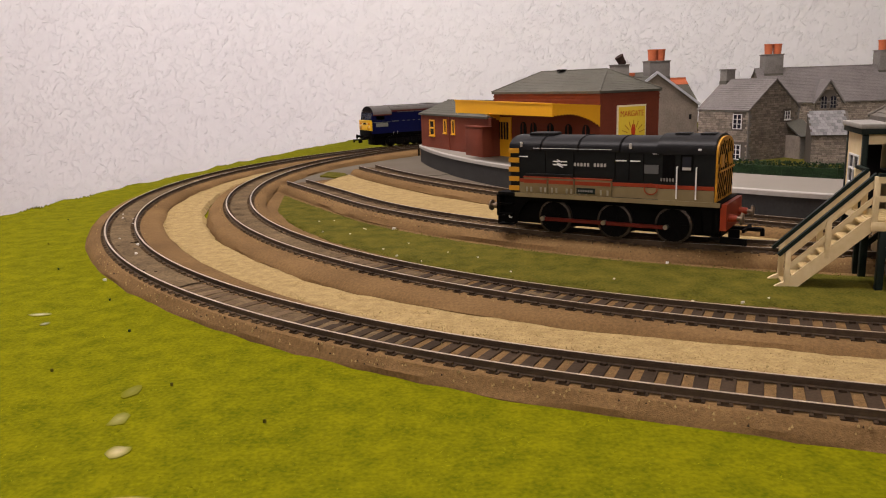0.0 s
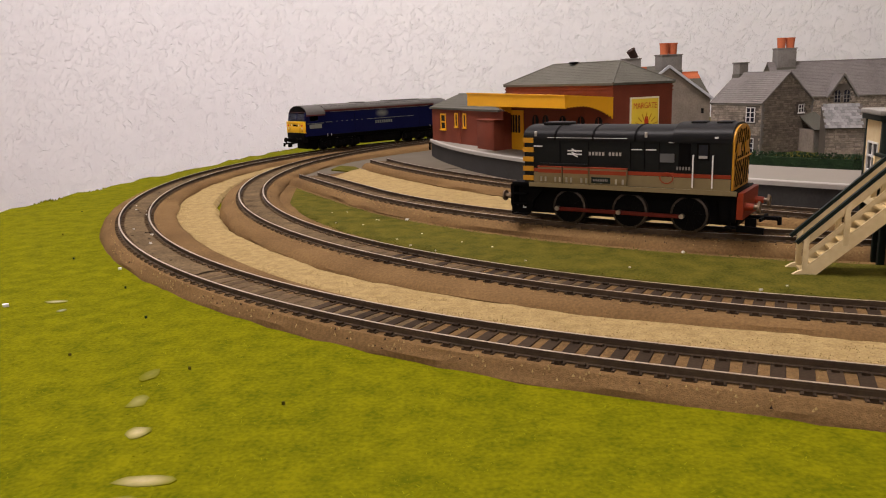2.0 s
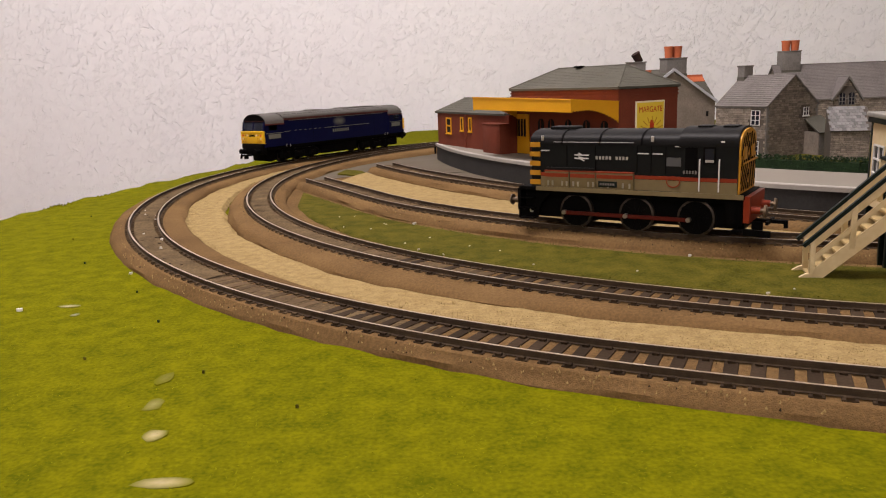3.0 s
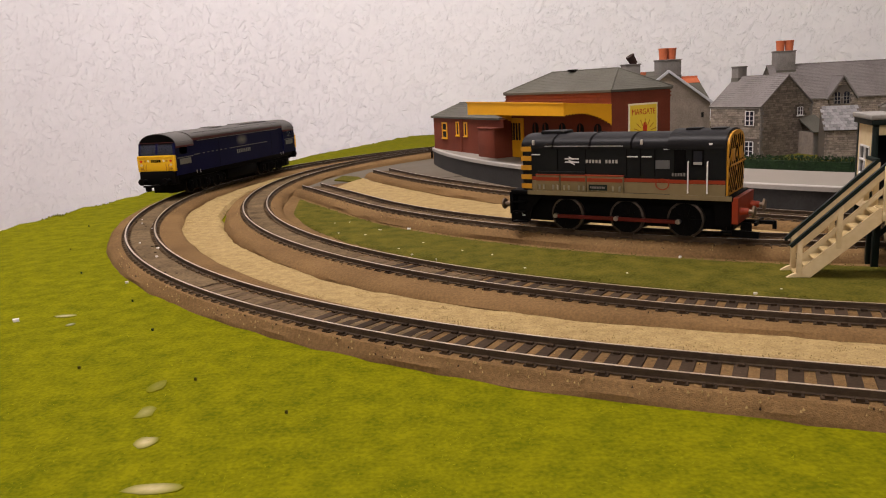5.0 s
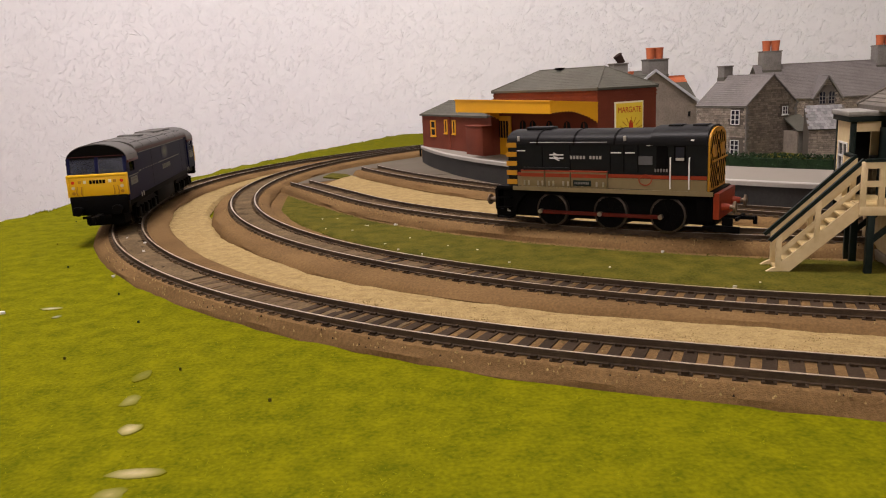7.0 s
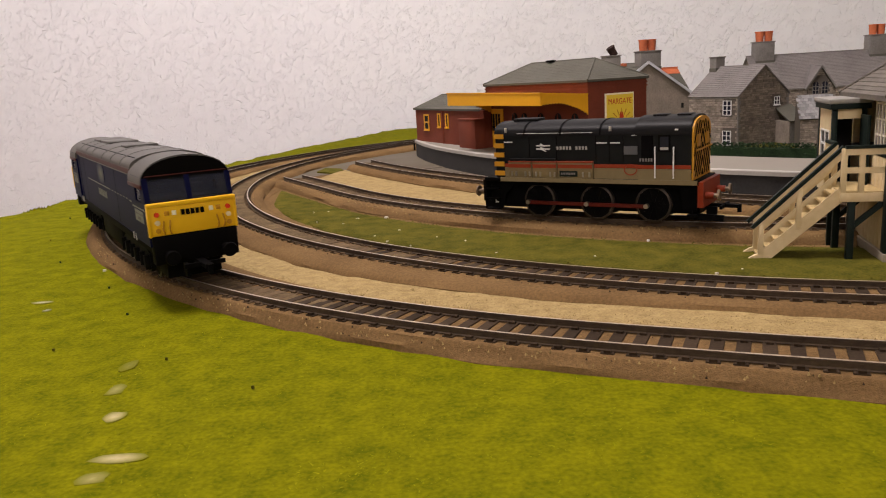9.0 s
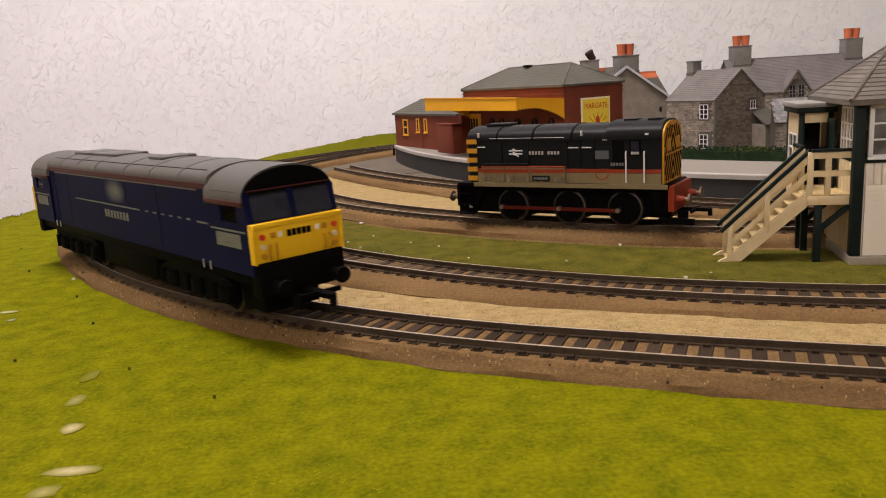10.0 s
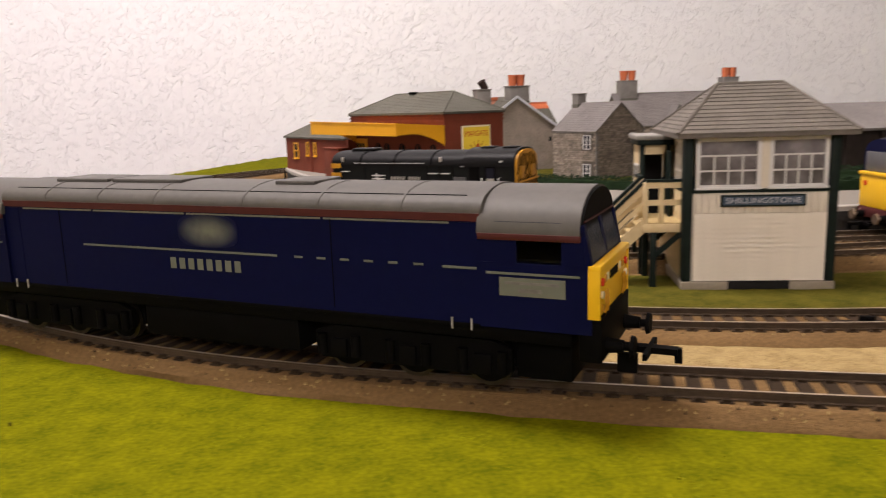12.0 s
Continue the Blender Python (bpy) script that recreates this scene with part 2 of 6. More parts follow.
M_CARTON = material("cab_window_light_mat", (0.11, 0.11, 0.115), 0.3, grain=300, patches=40, amount=0.15)


def artex(m):
    """Plaster with short raised brush strokes lying in all directions."""
    n, l = m.node_tree.nodes, m.node_tree.links
    co = n.new("ShaderNodeTexCoord")
    heights = []
    for turn, seed in ((0.5, 0.0), (1.15, 5.3), (1.7, 3.1), (2.6, 7.7)):
        spin, mp = n.new("ShaderNodeMapping"), n.new("ShaderNodeMapping")
        spin.inputs["Rotation"].default_value = (0, turn, 0)
        mp.inputs["Location"].default_value = (seed, 0, seed)
        mp.inputs["Scale"].default_value = (60, 1, 145)
        tex = n.new("ShaderNodeTexNoise")
        tex.inputs["Scale"].default_value, tex.inputs["Detail"].default_value, tex.inputs["Distortion"].default_value = 1.0, 2.5, 1.1
        rg = n.new("ShaderNodeMapRange")
        rg.inputs["From Min"].default_value, rg.inputs["From Max"].default_value = 0.615, 0.76
        l.new(co.outputs["Object"], spin.inputs["Vector"])
        l.new(spin.outputs[0], mp.inputs["Vector"])
        l.new(mp.outputs[0], tex.inputs["Vector"])
        l.new(tex.outputs["Fac"], rg.inputs["Value"])
        heights.append(rg.outputs[0])
    top = heights[0]
    for other in heights[1:]:
        b = n.new("ShaderNodeMath")
        b.operation = "MAXIMUM"
        l.new(top, b.inputs[0]), l.new(other, b.inputs[1])
        top = b.outputs[0]
    bump = n.new("ShaderNodeBump")
    bump.inputs["Strength"].default_value, bump.inputs["Distance"].default_value = 0.6, 0.0036
    l.new(top, bump.inputs["Height"])
    l.new(bump.outputs[0], n["Principled BSDF"].inputs["Normal"])


artex(M_WALL)


def faded_print(m, centre, size, ground):
    """A print that thins out into the paint round it, strongest at its centre (mm, in the thing's space)."""
    n, l = m.node_tree.nodes, m.node_tree.links
    co, mp, ball, soft, mix = (n.new("ShaderNode" + k) for k in ("TexCoord", "Mapping", "TexGradient", "MapRange", "Mix"))
    mp.vector_type = "TEXTURE"
    mp.inputs["Location"].default_value = [c * MM for c in centre]
    mp.inputs["Scale"].default_value = [c * MM for c in size]
    ball.gradient_type = "SPHERICAL"
    soft.inputs["From Min"].default_value, soft.inputs["From Max"].default_value = 0.12, 1.0
    mix.data_type = "RGBA"
    mix.inputs[6].default_value = (*ground, 1)
    base = n["Principled BSDF"].inputs["Base Color"]
    l.new(base.links[0].from_socket, mix.inputs[7])
    l.new(co.outputs["Object"], mp.inputs["Vector"])
    l.new(mp.outputs[0], ball.inputs["Vector"])
    l.new(ball.outputs["Fac"], soft.inputs["Value"])
    l.new(soft.outputs[0], mix.inputs[0])
    l.new(mix.outputs[2], base)


faded_print(M_CREST, (0.5, 0, 39.9), (13, 400, 6.0), (0.0042, 0.0056, 0.037))

# ---- room ----
def slab_box(name, x0, x1, y0, y1, z0, z1, mat, label, category):
    return tagged(link_mesh(name, box(bmesh.new(), x0, x1, y0, y1, z0, z1), mat), label, category, kind="structure")


slab_box("wall_north", -2200, 2700, 1560, 1660, -800, 1400, M_WALL, "white wall with rough brushed plaster texture", "wall")
# unseen walls, floor and ceiling, added to close the room and bounce light
slab_box("wall_south", -2200, 2700, -1900, -1800, -800, 1400, M_PLAIN, "plain painted wall added out of view", "wall")
slab_box("wall_west", -2300, -2200, -1900, 1660, -800, 1400, M_PLAIN, "plain painted wall added out of view", "wall")
slab_box("wall_east", 2700, 2800, -1900, 1660, -800, 1400, M_PLAIN, "plain painted wall added out of view", "wall")
slab_box("floor", -2300, 2800, -1900, 1660, -900, -800, M_BOARD, "plain brown room floor added out of view", "floor")
slab_box("ceiling", -2300, 2800, -1900, 1660, 1400, 1500, M_PLAIN, "plain pale room ceiling added out of view", "ceiling")


# ---- ground of the layout ----
def board_edge(y):
    d = y - 586
    return -325 + 0.19 * d + 0.00012 * d * d


def rough_z(x, y):
    return 0.35 * noise.noise(Vector((x * 0.05, y * 0.05, 0.3))) + 0.25 * noise.noise(Vector((x * 0.2, y * 0.2, 4.0)))


MAT = 2.0


def build_ground():
    """The grass mat lies on a thin underlay outside the outer track and ends under its ballast."""
    bm = bmesh.new()
    way = np.array([p for p in OUTER.pts])

    def lift_at(x, y):
        k = int(np.argmin((way[:, 0] - x) ** 2 + (way[:, 1] - y) ** 2))
        px, py, h = way[k]
        off = -(x - px) * math.sin(h) + (y - py) * math.cos(h)
        return MAT * min(1.0, max(0.0, (off + 4) / 10))
    ys = [-420 + i * 15 for i in range(127)]
    rows = []
    for y in ys:
        e = board_edge(y)
        wob = 3.0 * noise.noise(Vector((0, y * 0.03, 9.0)))
        row = []
        for k in range(71):
            u = k / 70
            x = e + wob + (1500 - e) * (u ** 1.7)
            lift = 2.5 * max(0.0, 1 - u * 70 / 2) if k < 2 else 0.0
            row.append(bm.verts.new((x * MM, y * MM, (rough_z(x, y) - 0.6 + lift_at(x, y) + lift * noise.noise(Vector((x * .04, y * .04, 0)))) * MM)))
        rows.append(row)
    for a, b in zip(rows, rows[1:]):
        for i in range(70):
            bm.faces.new((a[i], a[i + 1], b[i + 1], b[i]))
    rim = [r[0] for r in rows]
    low = [bm.verts.new((v.co.x, v.co.y, -0.018)) for v in rim]
    for i in range(len(rim) - 1):
        bm.faces.new((rim[i], rim[i + 1], low[i + 1], low[i]))
    for f in bm.faces:
        f.smooth = True
    tagged(link_mesh("ground", bm, M_GRASS), "bright yellow-green grass mat over the baseboard", "ground", kind="structure")


# ---- track plan: centre lines from arcs and straights ----
class Line:
    """A centre line in plan, made of (length, curvature) pieces from a start and heading (radians); sampled every 2.5 mm."""

    def __init__(self, x, y, heading, pieces, step=2.5):
        self.pts = [(x, y, heading)]
        for length, k in pieces:
            n = max(1, round(length / step))
            d = length / n
            for _ in range(n):
                h2 = heading + k * d
                x, y = x + d * math.cos((heading + h2) / 2), y + d * math.sin((heading + h2) / 2)
                heading = h2
                self.pts.append((x, y, heading))
        self.acc = [0.0]
        for a, b in zip(self.pts, self.pts[1:]):
            self.acc.append(self.acc[-1] + math.hypot(b[0] - a[0], b[1] - a[1]))
        self.length = self.acc[-1]

    def at(self, s):
        s = min(max(s, 0.0), self.length - 1e-6)
        i = min(int(np.searchsorted(self.acc, s, side="right")) - 1, len(self.pts) - 2)
        u = (s - self.acc[i]) / (self.acc[i + 1] - self.acc[i])
        a, b = self.pts[i], self.pts[i + 1]
        return tuple(p + (q - p) * u for p, q in zip(a, b))

    def beside(self, s, off):
        """The point off mm to the left of the way."""
        x, y, h = self.at(s)
        return x - off * math.sin(h), y + off * math.cos(h)


def arc_line(cx, cy, r, a0, a1, before=(), after=()):
    """A line round a centre, clockwise seen from above; a is the angle from straight below, towards the left, in radians."""
    x, y, h = cx - r * math.sin(a0), cy - r * math.cos(a0), math.pi - a0
    for length, k in reversed(before):
        n = max(1, round(length / 2.5))
        d = length / n
        for _ in range(n):
            h2 = h - k * d
            x, y = x - d * math.cos((h + h2) / 2), y - d * math.sin((h + h2) / 2)
            h = h2
    return Line(x, y, h, [*before, (r * (a1 - a0), -1 / r), *after])


RAIL_TOP = 9.0
OUTER = arc_line(265, 661, 489, 0.42, 2.95, before=[(300, 0.0), (180, -1 / 1500)], after=[(300, -1 / 900)])
INNER = arc_line(319, 690, 473, 0.22, 2.75, before=[(330, 0.0), (60, -1 / 1000)], after=[(300, -1 / 900)])


def through_three(p, q, r):
    """Centre, radius of the circle through three points."""
    (ax, ay), (bx, by), (cx, cy) = p, q, r
    d = 2 * (ax * (by - cy) + bx * (cy - ay) + cx * (ay - by))
    ux = ((ax * ax + ay * ay) * (by - cy) + (bx * bx + by * by) * (cy - ay) + (cx * cx + cy * cy) * (ay - by)) / d
    uy = ((ax * ax + ay * ay) * (cx - bx) + (bx * bx + by * by) * (ax - cx) + (cx * cx + cy * cy) * (bx - ax)) / d
    return ux, uy, math.hypot(ax - ux, ay - uy)


def arc_through(near, mid, far, before=(), after=()):
    """A line from near through mid to far, with more pieces at both ends; bends clockwise."""
    cx, cy, r = through_three(near, mid, far)
    a = [math.atan2(-(p[0] - cx), -(p[1] - cy)) for p in (near, far)]
    return arc_line(cx, cy, r, a[0], a[1], before=before, after=after)


build_ground()
edge = [(board_edge(y) + 4, y) for y in range(-415, 1470, 65)]
tagged(link_mesh("baseboard", hull(bmesh.new(), edge + [(1495, 1465), (1495, -415)], -20, -2.4, "z"), M_BOARD), "plain brown baseboard under the layout", "baseboard", kind="structure")
table = thing("table_frame", "plain timber frame carrying the baseboard", "frame", kind="structure")
for x in (-180, 1430):
    for y in (-380, 1400):
        part("leg", box(bmesh.new(), x, x + 45, y, y + 45, -800, -20, 2), M_BOARD, table)
for y in (-380, 1400):
    part("bearer", box(bmesh.new(), -135, 1430, y + 5, y + 40, -90, -20, 2), M_BOARD, table)

SIDING = arc_line(344.9, 788.0, 452.2, 0.4056, 1.077, before=[(300, 0.0), (160, -1 / 450)], after=[(136, 0.0)])
PLAT_EDGE = arc_through((236, 443), (68, 652), (-12, 902), before=[(320, 0.0), (120, -1 / 200)])
BAY = arc_through((214, 421), (63, 578), (-64, 801), before=[(320, 0.0), (138, -1 / 230)])


def sweep(bm, line, s0, s1, profile, step=5.0, closed=True, wobble=None):
    """Run a profile of (offset, height) along a line."""
    n = max(2, round((s1 - s0) / step))
    rings = []
    for i in range(n + 1):
        s = s0 + (s1 - s0) * i / n
        ring = []
        for j, (o, z) in enumerate(profile):
            oo, zz = (o, z) if wobble is None else wobble(s, j, o, z)
            x, y = line.beside(s, oo)
            ring.append(bm.verts.new((x * MM, y * MM, zz * MM)))
        rings.append(ring)
    m = len(profile)
    for a, b in zip(rings, rings[1:]):
        for j in range(m if closed else m - 1):
            bm.faces.new((a[j], a[(j + 1) % m], b[(j + 1) % m], b[j]))
    if closed:
        bm.faces.new(rings[0][::-1]), bm.faces.new(rings[-1])
    return bm


RAIL_PROFILE = [(-0.9, 6.5), (0.9, 6.5), (0.9, 6.75), (0.28, 7.0), (0.28, 8.2), (0.52, 8.4), (0.48, 9.0), (-0.48, 9.0), (-0.52, 8.4), (-0.28, 8.2), (-0.28, 7.0), (-0.9, 6.75)]


def sleeper_mesh(mat):
    bm = bmesh.new()
    box(bm, -2.0, 2.0, -11.4, 11.4, 4.2, 6.6, 0.25)
    for o in (-8.7, 8.7):
        for e in (-1.8, 1.8):
            box(bm, -1.0, 1.0, o + e - 0.8, o + e + 0.8, 6.5, 7.3)
    me = bpy.data.meshes.new("sleeper")
    bm.to_mesh(me)
    bm.free()
    me.materials.append(mat)
    return me


SLEEPER, DUSTY = sleeper_mesh(M_SLEEPER), sleeper_mesh(M_DUSTY)


def build_track(line, s0, s1, name, label, left=None, right=None, dusty=0):
    """Ballast, two rails and the sleepers; left and right give the ballast's half width along the line; dust lies on the sleepers past dusty."""
    ob = thing(name, label, "railway track", kind="structure")
    left, right = left or (lambda s: 19.2), right or (lambda s: 19.2)

    def wob(s, j, o, z):
        k = noise.noise(Vector((s * 0.03, j * 3.1, line.length)))
        half = left(s) if o > 0 else right(s)
        i = min(j, 11 - j)
        edge = (half, half - 0.4, half - 1.3, max(13.8, half - 3.0), max(13.3, half - 5.2), 12.8)[i]
        return (math.copysign(edge + (1.5 * k if i < 3 else 0.0), o), z + (0.35 * k if i in (2, 3, 4) else 0.0))
    prof = [(-19, -1.5), (-18.6, 1.4), (-17.7, 3.1), (-16, 4.8), (-14, 5.8), (-12.8, 6.15), (12.8, 6.15), (14, 5.8), (16, 4.8), (17.7, 3.1), (18.6, 1.4), (19, -1.5)]
    bm = sweep(bmesh.new(), line, s0, s1, prof, 4.0, True, wob)
    for f in bm.faces:
        f.smooth = len(f.verts) == 4
    part("ballast", bm, M_FOAM, ob, "brown crumbly foam ballast strip")
    for o in (-8.7, 8.7):
        bm = sweep(bmesh.new(), line, s0, s1, [(o + a, z) for a, z in RAIL_PROFILE], 4.0)
        rail = part("rail", bm, M_RAIL, ob, "weathered nickel rail with bright head")
        rail.data.materials.append(M_RAILSIDE)
        for k, face in enumerate(rail.data.polygons):
            face.material_index = 0 if k % 12 == 6 else 1
    n = int((s1 - s0) / 7.1)
    for i in range(n):
        x, y, h = line.at(s0 + 3 + i * 7.1)
        sl = new("sleeper", DUSTY if s0 + i * 7.1 > dusty + random.uniform(-40, 40) else SLEEPER)
        sl.parent = ob
        sl.matrix_basis = pose(x * MM, y * MM, 0, 0, 0, math.degrees(h) + random.uniform(-1, 1))
    return ob


# ---- ground zones between the tracks ----
def ribbon(bm, la, sa, oa, lb, sb, ob, z, n=90, wave=0.0, across=6, crown=1.0):
    """A sheet between two lines: from s range sa at offset oa on la to sb at ob on lb."""
    rows = []
    for i in range(n + 1):
        u = i / n
        s1, s2 = sa[0] + (sa[1] - sa[0]) * u, sb[0] + (sb[1] - sb[0]) * u
        w1, w2 = (wave * noise.noise(Vector((s1 * 0.035, k, 1.7))) + 0.4 * wave * noise.noise(Vector((s1 * 0.11, k, 5.7))) for k in (0.0, 8.0))
        p, q = la.beside(s1, (oa(s1) if callable(oa) else oa) + w1), lb.beside(s2, (ob(s2) if callable(ob) else ob) + w2)
        row = []
        for j in range(across + 1):
            v = j / across
            x, y = p[0] + (q[0] - p[0]) * v, p[1] + (q[1] - p[1]) * v
            h = z + crown * (4 * v * (1 - v)) ** 0.5 + (0.0 if crown == 0 else 1.0) * 0.5 * noise.noise(Vector((x * 0.12, y * 0.12, 2.0)))
            row.append(bm.verts.new((x * MM, y * MM, (h if 0 < j < across or crown == 0 else 0.2) * MM)))
        rows.append(row)
    for a, b in zip(rows, rows[1:]):
        for j in range(across):
            bm.faces.new((a[j], a[j + 1], b[j + 1], b[j])).smooth = True
    return bm


def ramp(s, *knots):
    """A value along a line, straight between (place, value) knots."""
    return float(np.interp(s, [k[0] for k in knots], [k[1] for k in knots]))


def sheet(name, pts, z, mat, label, category="ground"):
    return tagged(link_mesh(name, hull(bmesh.new(), pts, -1.2, z, "z"), mat), label, category, kind="structure")


LO, LI, LS, LB, LP = OUTER.length, INNER.length, SIDING.length, BAY.length, PLAT_EDGE.length
tagged(link_mesh("sand_strip", ribbon(bmesh.new(), OUTER, (0, LO - 250), -21.5, INNER, (0, LI - 250),
                                      lambda s: ramp(s, (490, 14.5), (560, 21), (640, 27), (760, 24)), 2.6, 300, 2.4, 10), M_SAND),
       "pale sand scattered between the two running tracks", "sand", kind="structure")
tagged(link_mesh("brown_base", ribbon(bmesh.new(), INNER, (0, 925), -15, SIDING, (0, LS), 15, 0.7, 160, 0.0, 6, 0.0), M_FOAM),
       "brown ballast dust between the tracks", "ground", kind="structure")
tagged(link_mesh("dull_grass", ribbon(bmesh.new(), INNER, (0, 900), lambda s: ramp(s, (450, -36), (800, -27)), SIDING, (0, LS - 25), 19, 1.0, 160, 1.2, 8, 0.6), M_MOSS),
       "dull olive green grass mat between the tracks", "ground", kind="structure")
tagged(link_mesh("sand_patch", ribbon(bmesh.new(), SIDING, (0, LS), -17.5, BAY, (0, LB), 17.5, 1.6, 160, 1.5, 8), M_SAND),
       "pale sand scattered between siding and platform track", "sand", kind="structure")
sheet("brown_end", [INNER.beside(s, -16) for s in range(915, 1075, 20)] + [BAY.beside(LB, 17), BAY.beside(LB - 30, 17), SIDING.beside(LS - 12, -17), SIDING.beside(LS - 12, 14)], 0.9, M_FOAM,
      "brown ballast dust at the sidings' end")
sheet("grass_scrap", [(-110, 778), (-89, 757), (-82, 778), (-88, 796), (-106, 812)], 2.6, M_MOSS, "small scrap of dull green grass")
sheet("grey_base", [INNER.beside(s, -18) for s in range(1060, 1400, 20)] + [PLAT_EDGE.beside(LP, -66), PLAT_EDGE.beside(LP - 4, -6), PLAT_EDGE.beside(LP - 60, -4), PLAT_EDGE.beside(LP - 140, -4), BAY.beside(LB - 60, -12), BAY.beside(LB, -14)], 1.2, M_ASPHALT,
      "flat grey painted board beside the platform end")
tagged(link_mesh("grey_strip", ribbon(bmesh.new(), BAY, (300, LB), -15, PLAT_EDGE, (300, LP), -4, 0.7, 90, 0.0, 4, 0.0), M_ASPHALT),
       "grey painted board between track and platform", "ground", kind="structure")
sheet("meadow", [PLAT_EDGE.beside(s, -66) for s in range(0, 700, 50)] + [(260, 1000), (900, 1000), (1200, 480), (900, 130)], 0.9, M_MOSS, "dull green grass mat behind the platform")

build_track(OUTER, 0, LO, "outer_track", "curved model railway track on brown foam ballast",
            lambda s: ramp(s, (480, 17), (560, 16.5), (700, 16.5), (850, 21), (1000, 24)), lambda s: ramp(s, (600, 22), (700, 27), (800, 29), (925, 26), (1000, 21)), 600)
build_track(INNER, 0, LI, "inner_track", "curved model railway track on brown foam ballast", lambda s: ramp(s, (490, 20), (560, 23), (640, 28.5), (760, 25.5), (900, 23)),
            lambda s: ramp(s, (1120, 21), (1180, 21), (1251, 27), (1362, 37)), 640)
for line, a, b, z, crown in ((OUTER, 690, 1010, 6.3, 0.75), (INNER, 700, 930, 6.3, 0.75), (OUTER, 560, 700, 6.2, 0.22), (INNER, 560, 705, 6.2, 0.22), (INNER, 925, 1150, 6.2, 0.6), (OUTER, 1005, 1250, 6.2, 0.6), (SIDING, 430, SIDING.length, 6.2, 0.3), (BAY, 480, BAY.length, 6.2, 0.3)):
    tagged(link_mesh("track_dust", ribbon(bmesh.new(), line, (a, b), 7.6, line, (a, b), -7.6, z, 120, 0.5, 8, crown), M_DUST),
           "brown dust and crumbs filling the track between the rails", "dust", kind="stuff")
build_track(SIDING, 0, LS, "siding_track", "short siding track ending on the board")
build_track(BAY, 0, LB, "platform_track", "track curving along the station platform")


# ---- platform and station ----
def plan(x, y, dx, dy, z=0.0):
    """A pose at (x, y) whose x axis runs along (dx, dy)."""
    return pose(x * MM, y * MM, z * MM, 0, 0, math.degrees(math.atan2(dy, dx)))


def build_platform():
    ob = thing("platform", "grey station platform with pale coping and dark face", "platform", kind="structure")
    n = PLAT_EDGE.length
    part("face", sweep(bmesh.new(), PLAT_EDGE, 0, n, [(-0.6, -0.5), (-0.6, 17.6), (-72, 17.6), (-72, -0.5)], 10), M_PFACE, ob)
    part("surface", sweep(bmesh.new(), PLAT_EDGE, 0, n, [(-4.2, 17.7), (-4.2, 20.0), (-72, 20.0), (-72, 17.7)], 10), M_PLATFORM, ob)
    part("coping", sweep(bmesh.new(), PLAT_EDGE, 0, n, [(0.6, 17.2), (0.6, 19.8), (0.2, 20.3), (-4.0, 20.3), (-4.0, 17.6)], 10), M_COPING, ob, "pale grey platform edge")
    bm = bmesh.new()
    a, b = PLAT_EDGE.beside(n, 0.6), PLAT_EDGE.beside(n, -60)
    bar(bm, (*a, 18.9), (*b, 18.9), 2.0, 2.6)
    part("end_coping", bm, M_COPING, ob)
    bm = bmesh.new()
    bar(bm, (PLAT_EDGE.beside(n - 1, 0.8)[0] - 0.6, PLAT_EDGE.beside(n - 1, 0.8)[1], 16), (PLAT_EDGE.beside(n - 1, 0.8)[0] - 0.6, PLAT_EDGE.beside(n - 1, 0.8)[1], 8), 2.2, 2.2)
    part("end_post", bm, M_BLACK, ob)


build_platform()


def hip_roof(bm, x0, x1, y0, y1, z0, rx0, rx1, rz, courses=1, lap=0.0, thick=1.4):
    """A hipped roof over a rectangle, its ridge from rx0 to rx1 halfway across; courses lap over one another."""
    ym = (y0 + y1) / 2
    eave = [(x0, y0), (x1, y0), (x1, y1), (x0, y1)]
    top = [(rx0, ym), (rx1, ym), (rx1, ym), (rx0, ym)]
    for i in range(courses):
        u, v = i / courses, (i + 1) / courses
        lo = [(a[0] + (b[0] - a[0]) * u, a[1] + (b[1] - a[1]) * u, z0 + (rz - z0) * u + lap) for a, b in zip(eave, top)]
        hi = [(a[0] + (b[0] - a[0]) * v, a[1] + (b[1] - a[1]) * v, z0 + (rz - z0) * v) for a, b in zip(eave, top)]
        lv = [bm.verts.new([c * MM for c in p]) for p in lo]
        hv = [bm.verts.new([c * MM for c in p]) for p in hi]
        dv = [bm.verts.new((p[0] * MM, p[1] * MM, (p[2] - lap - thick) * MM)) for p in lo]
        for j in range(4):
            k = (j + 1) % 4
            bm.faces.new((lv[j], lv[k], hv[k], hv[j]))
            bm.faces.new((dv[j], dv[k], lv[k], lv[j]))
        if i == 0:
            bm.faces.new(dv[::-1])
    return bm


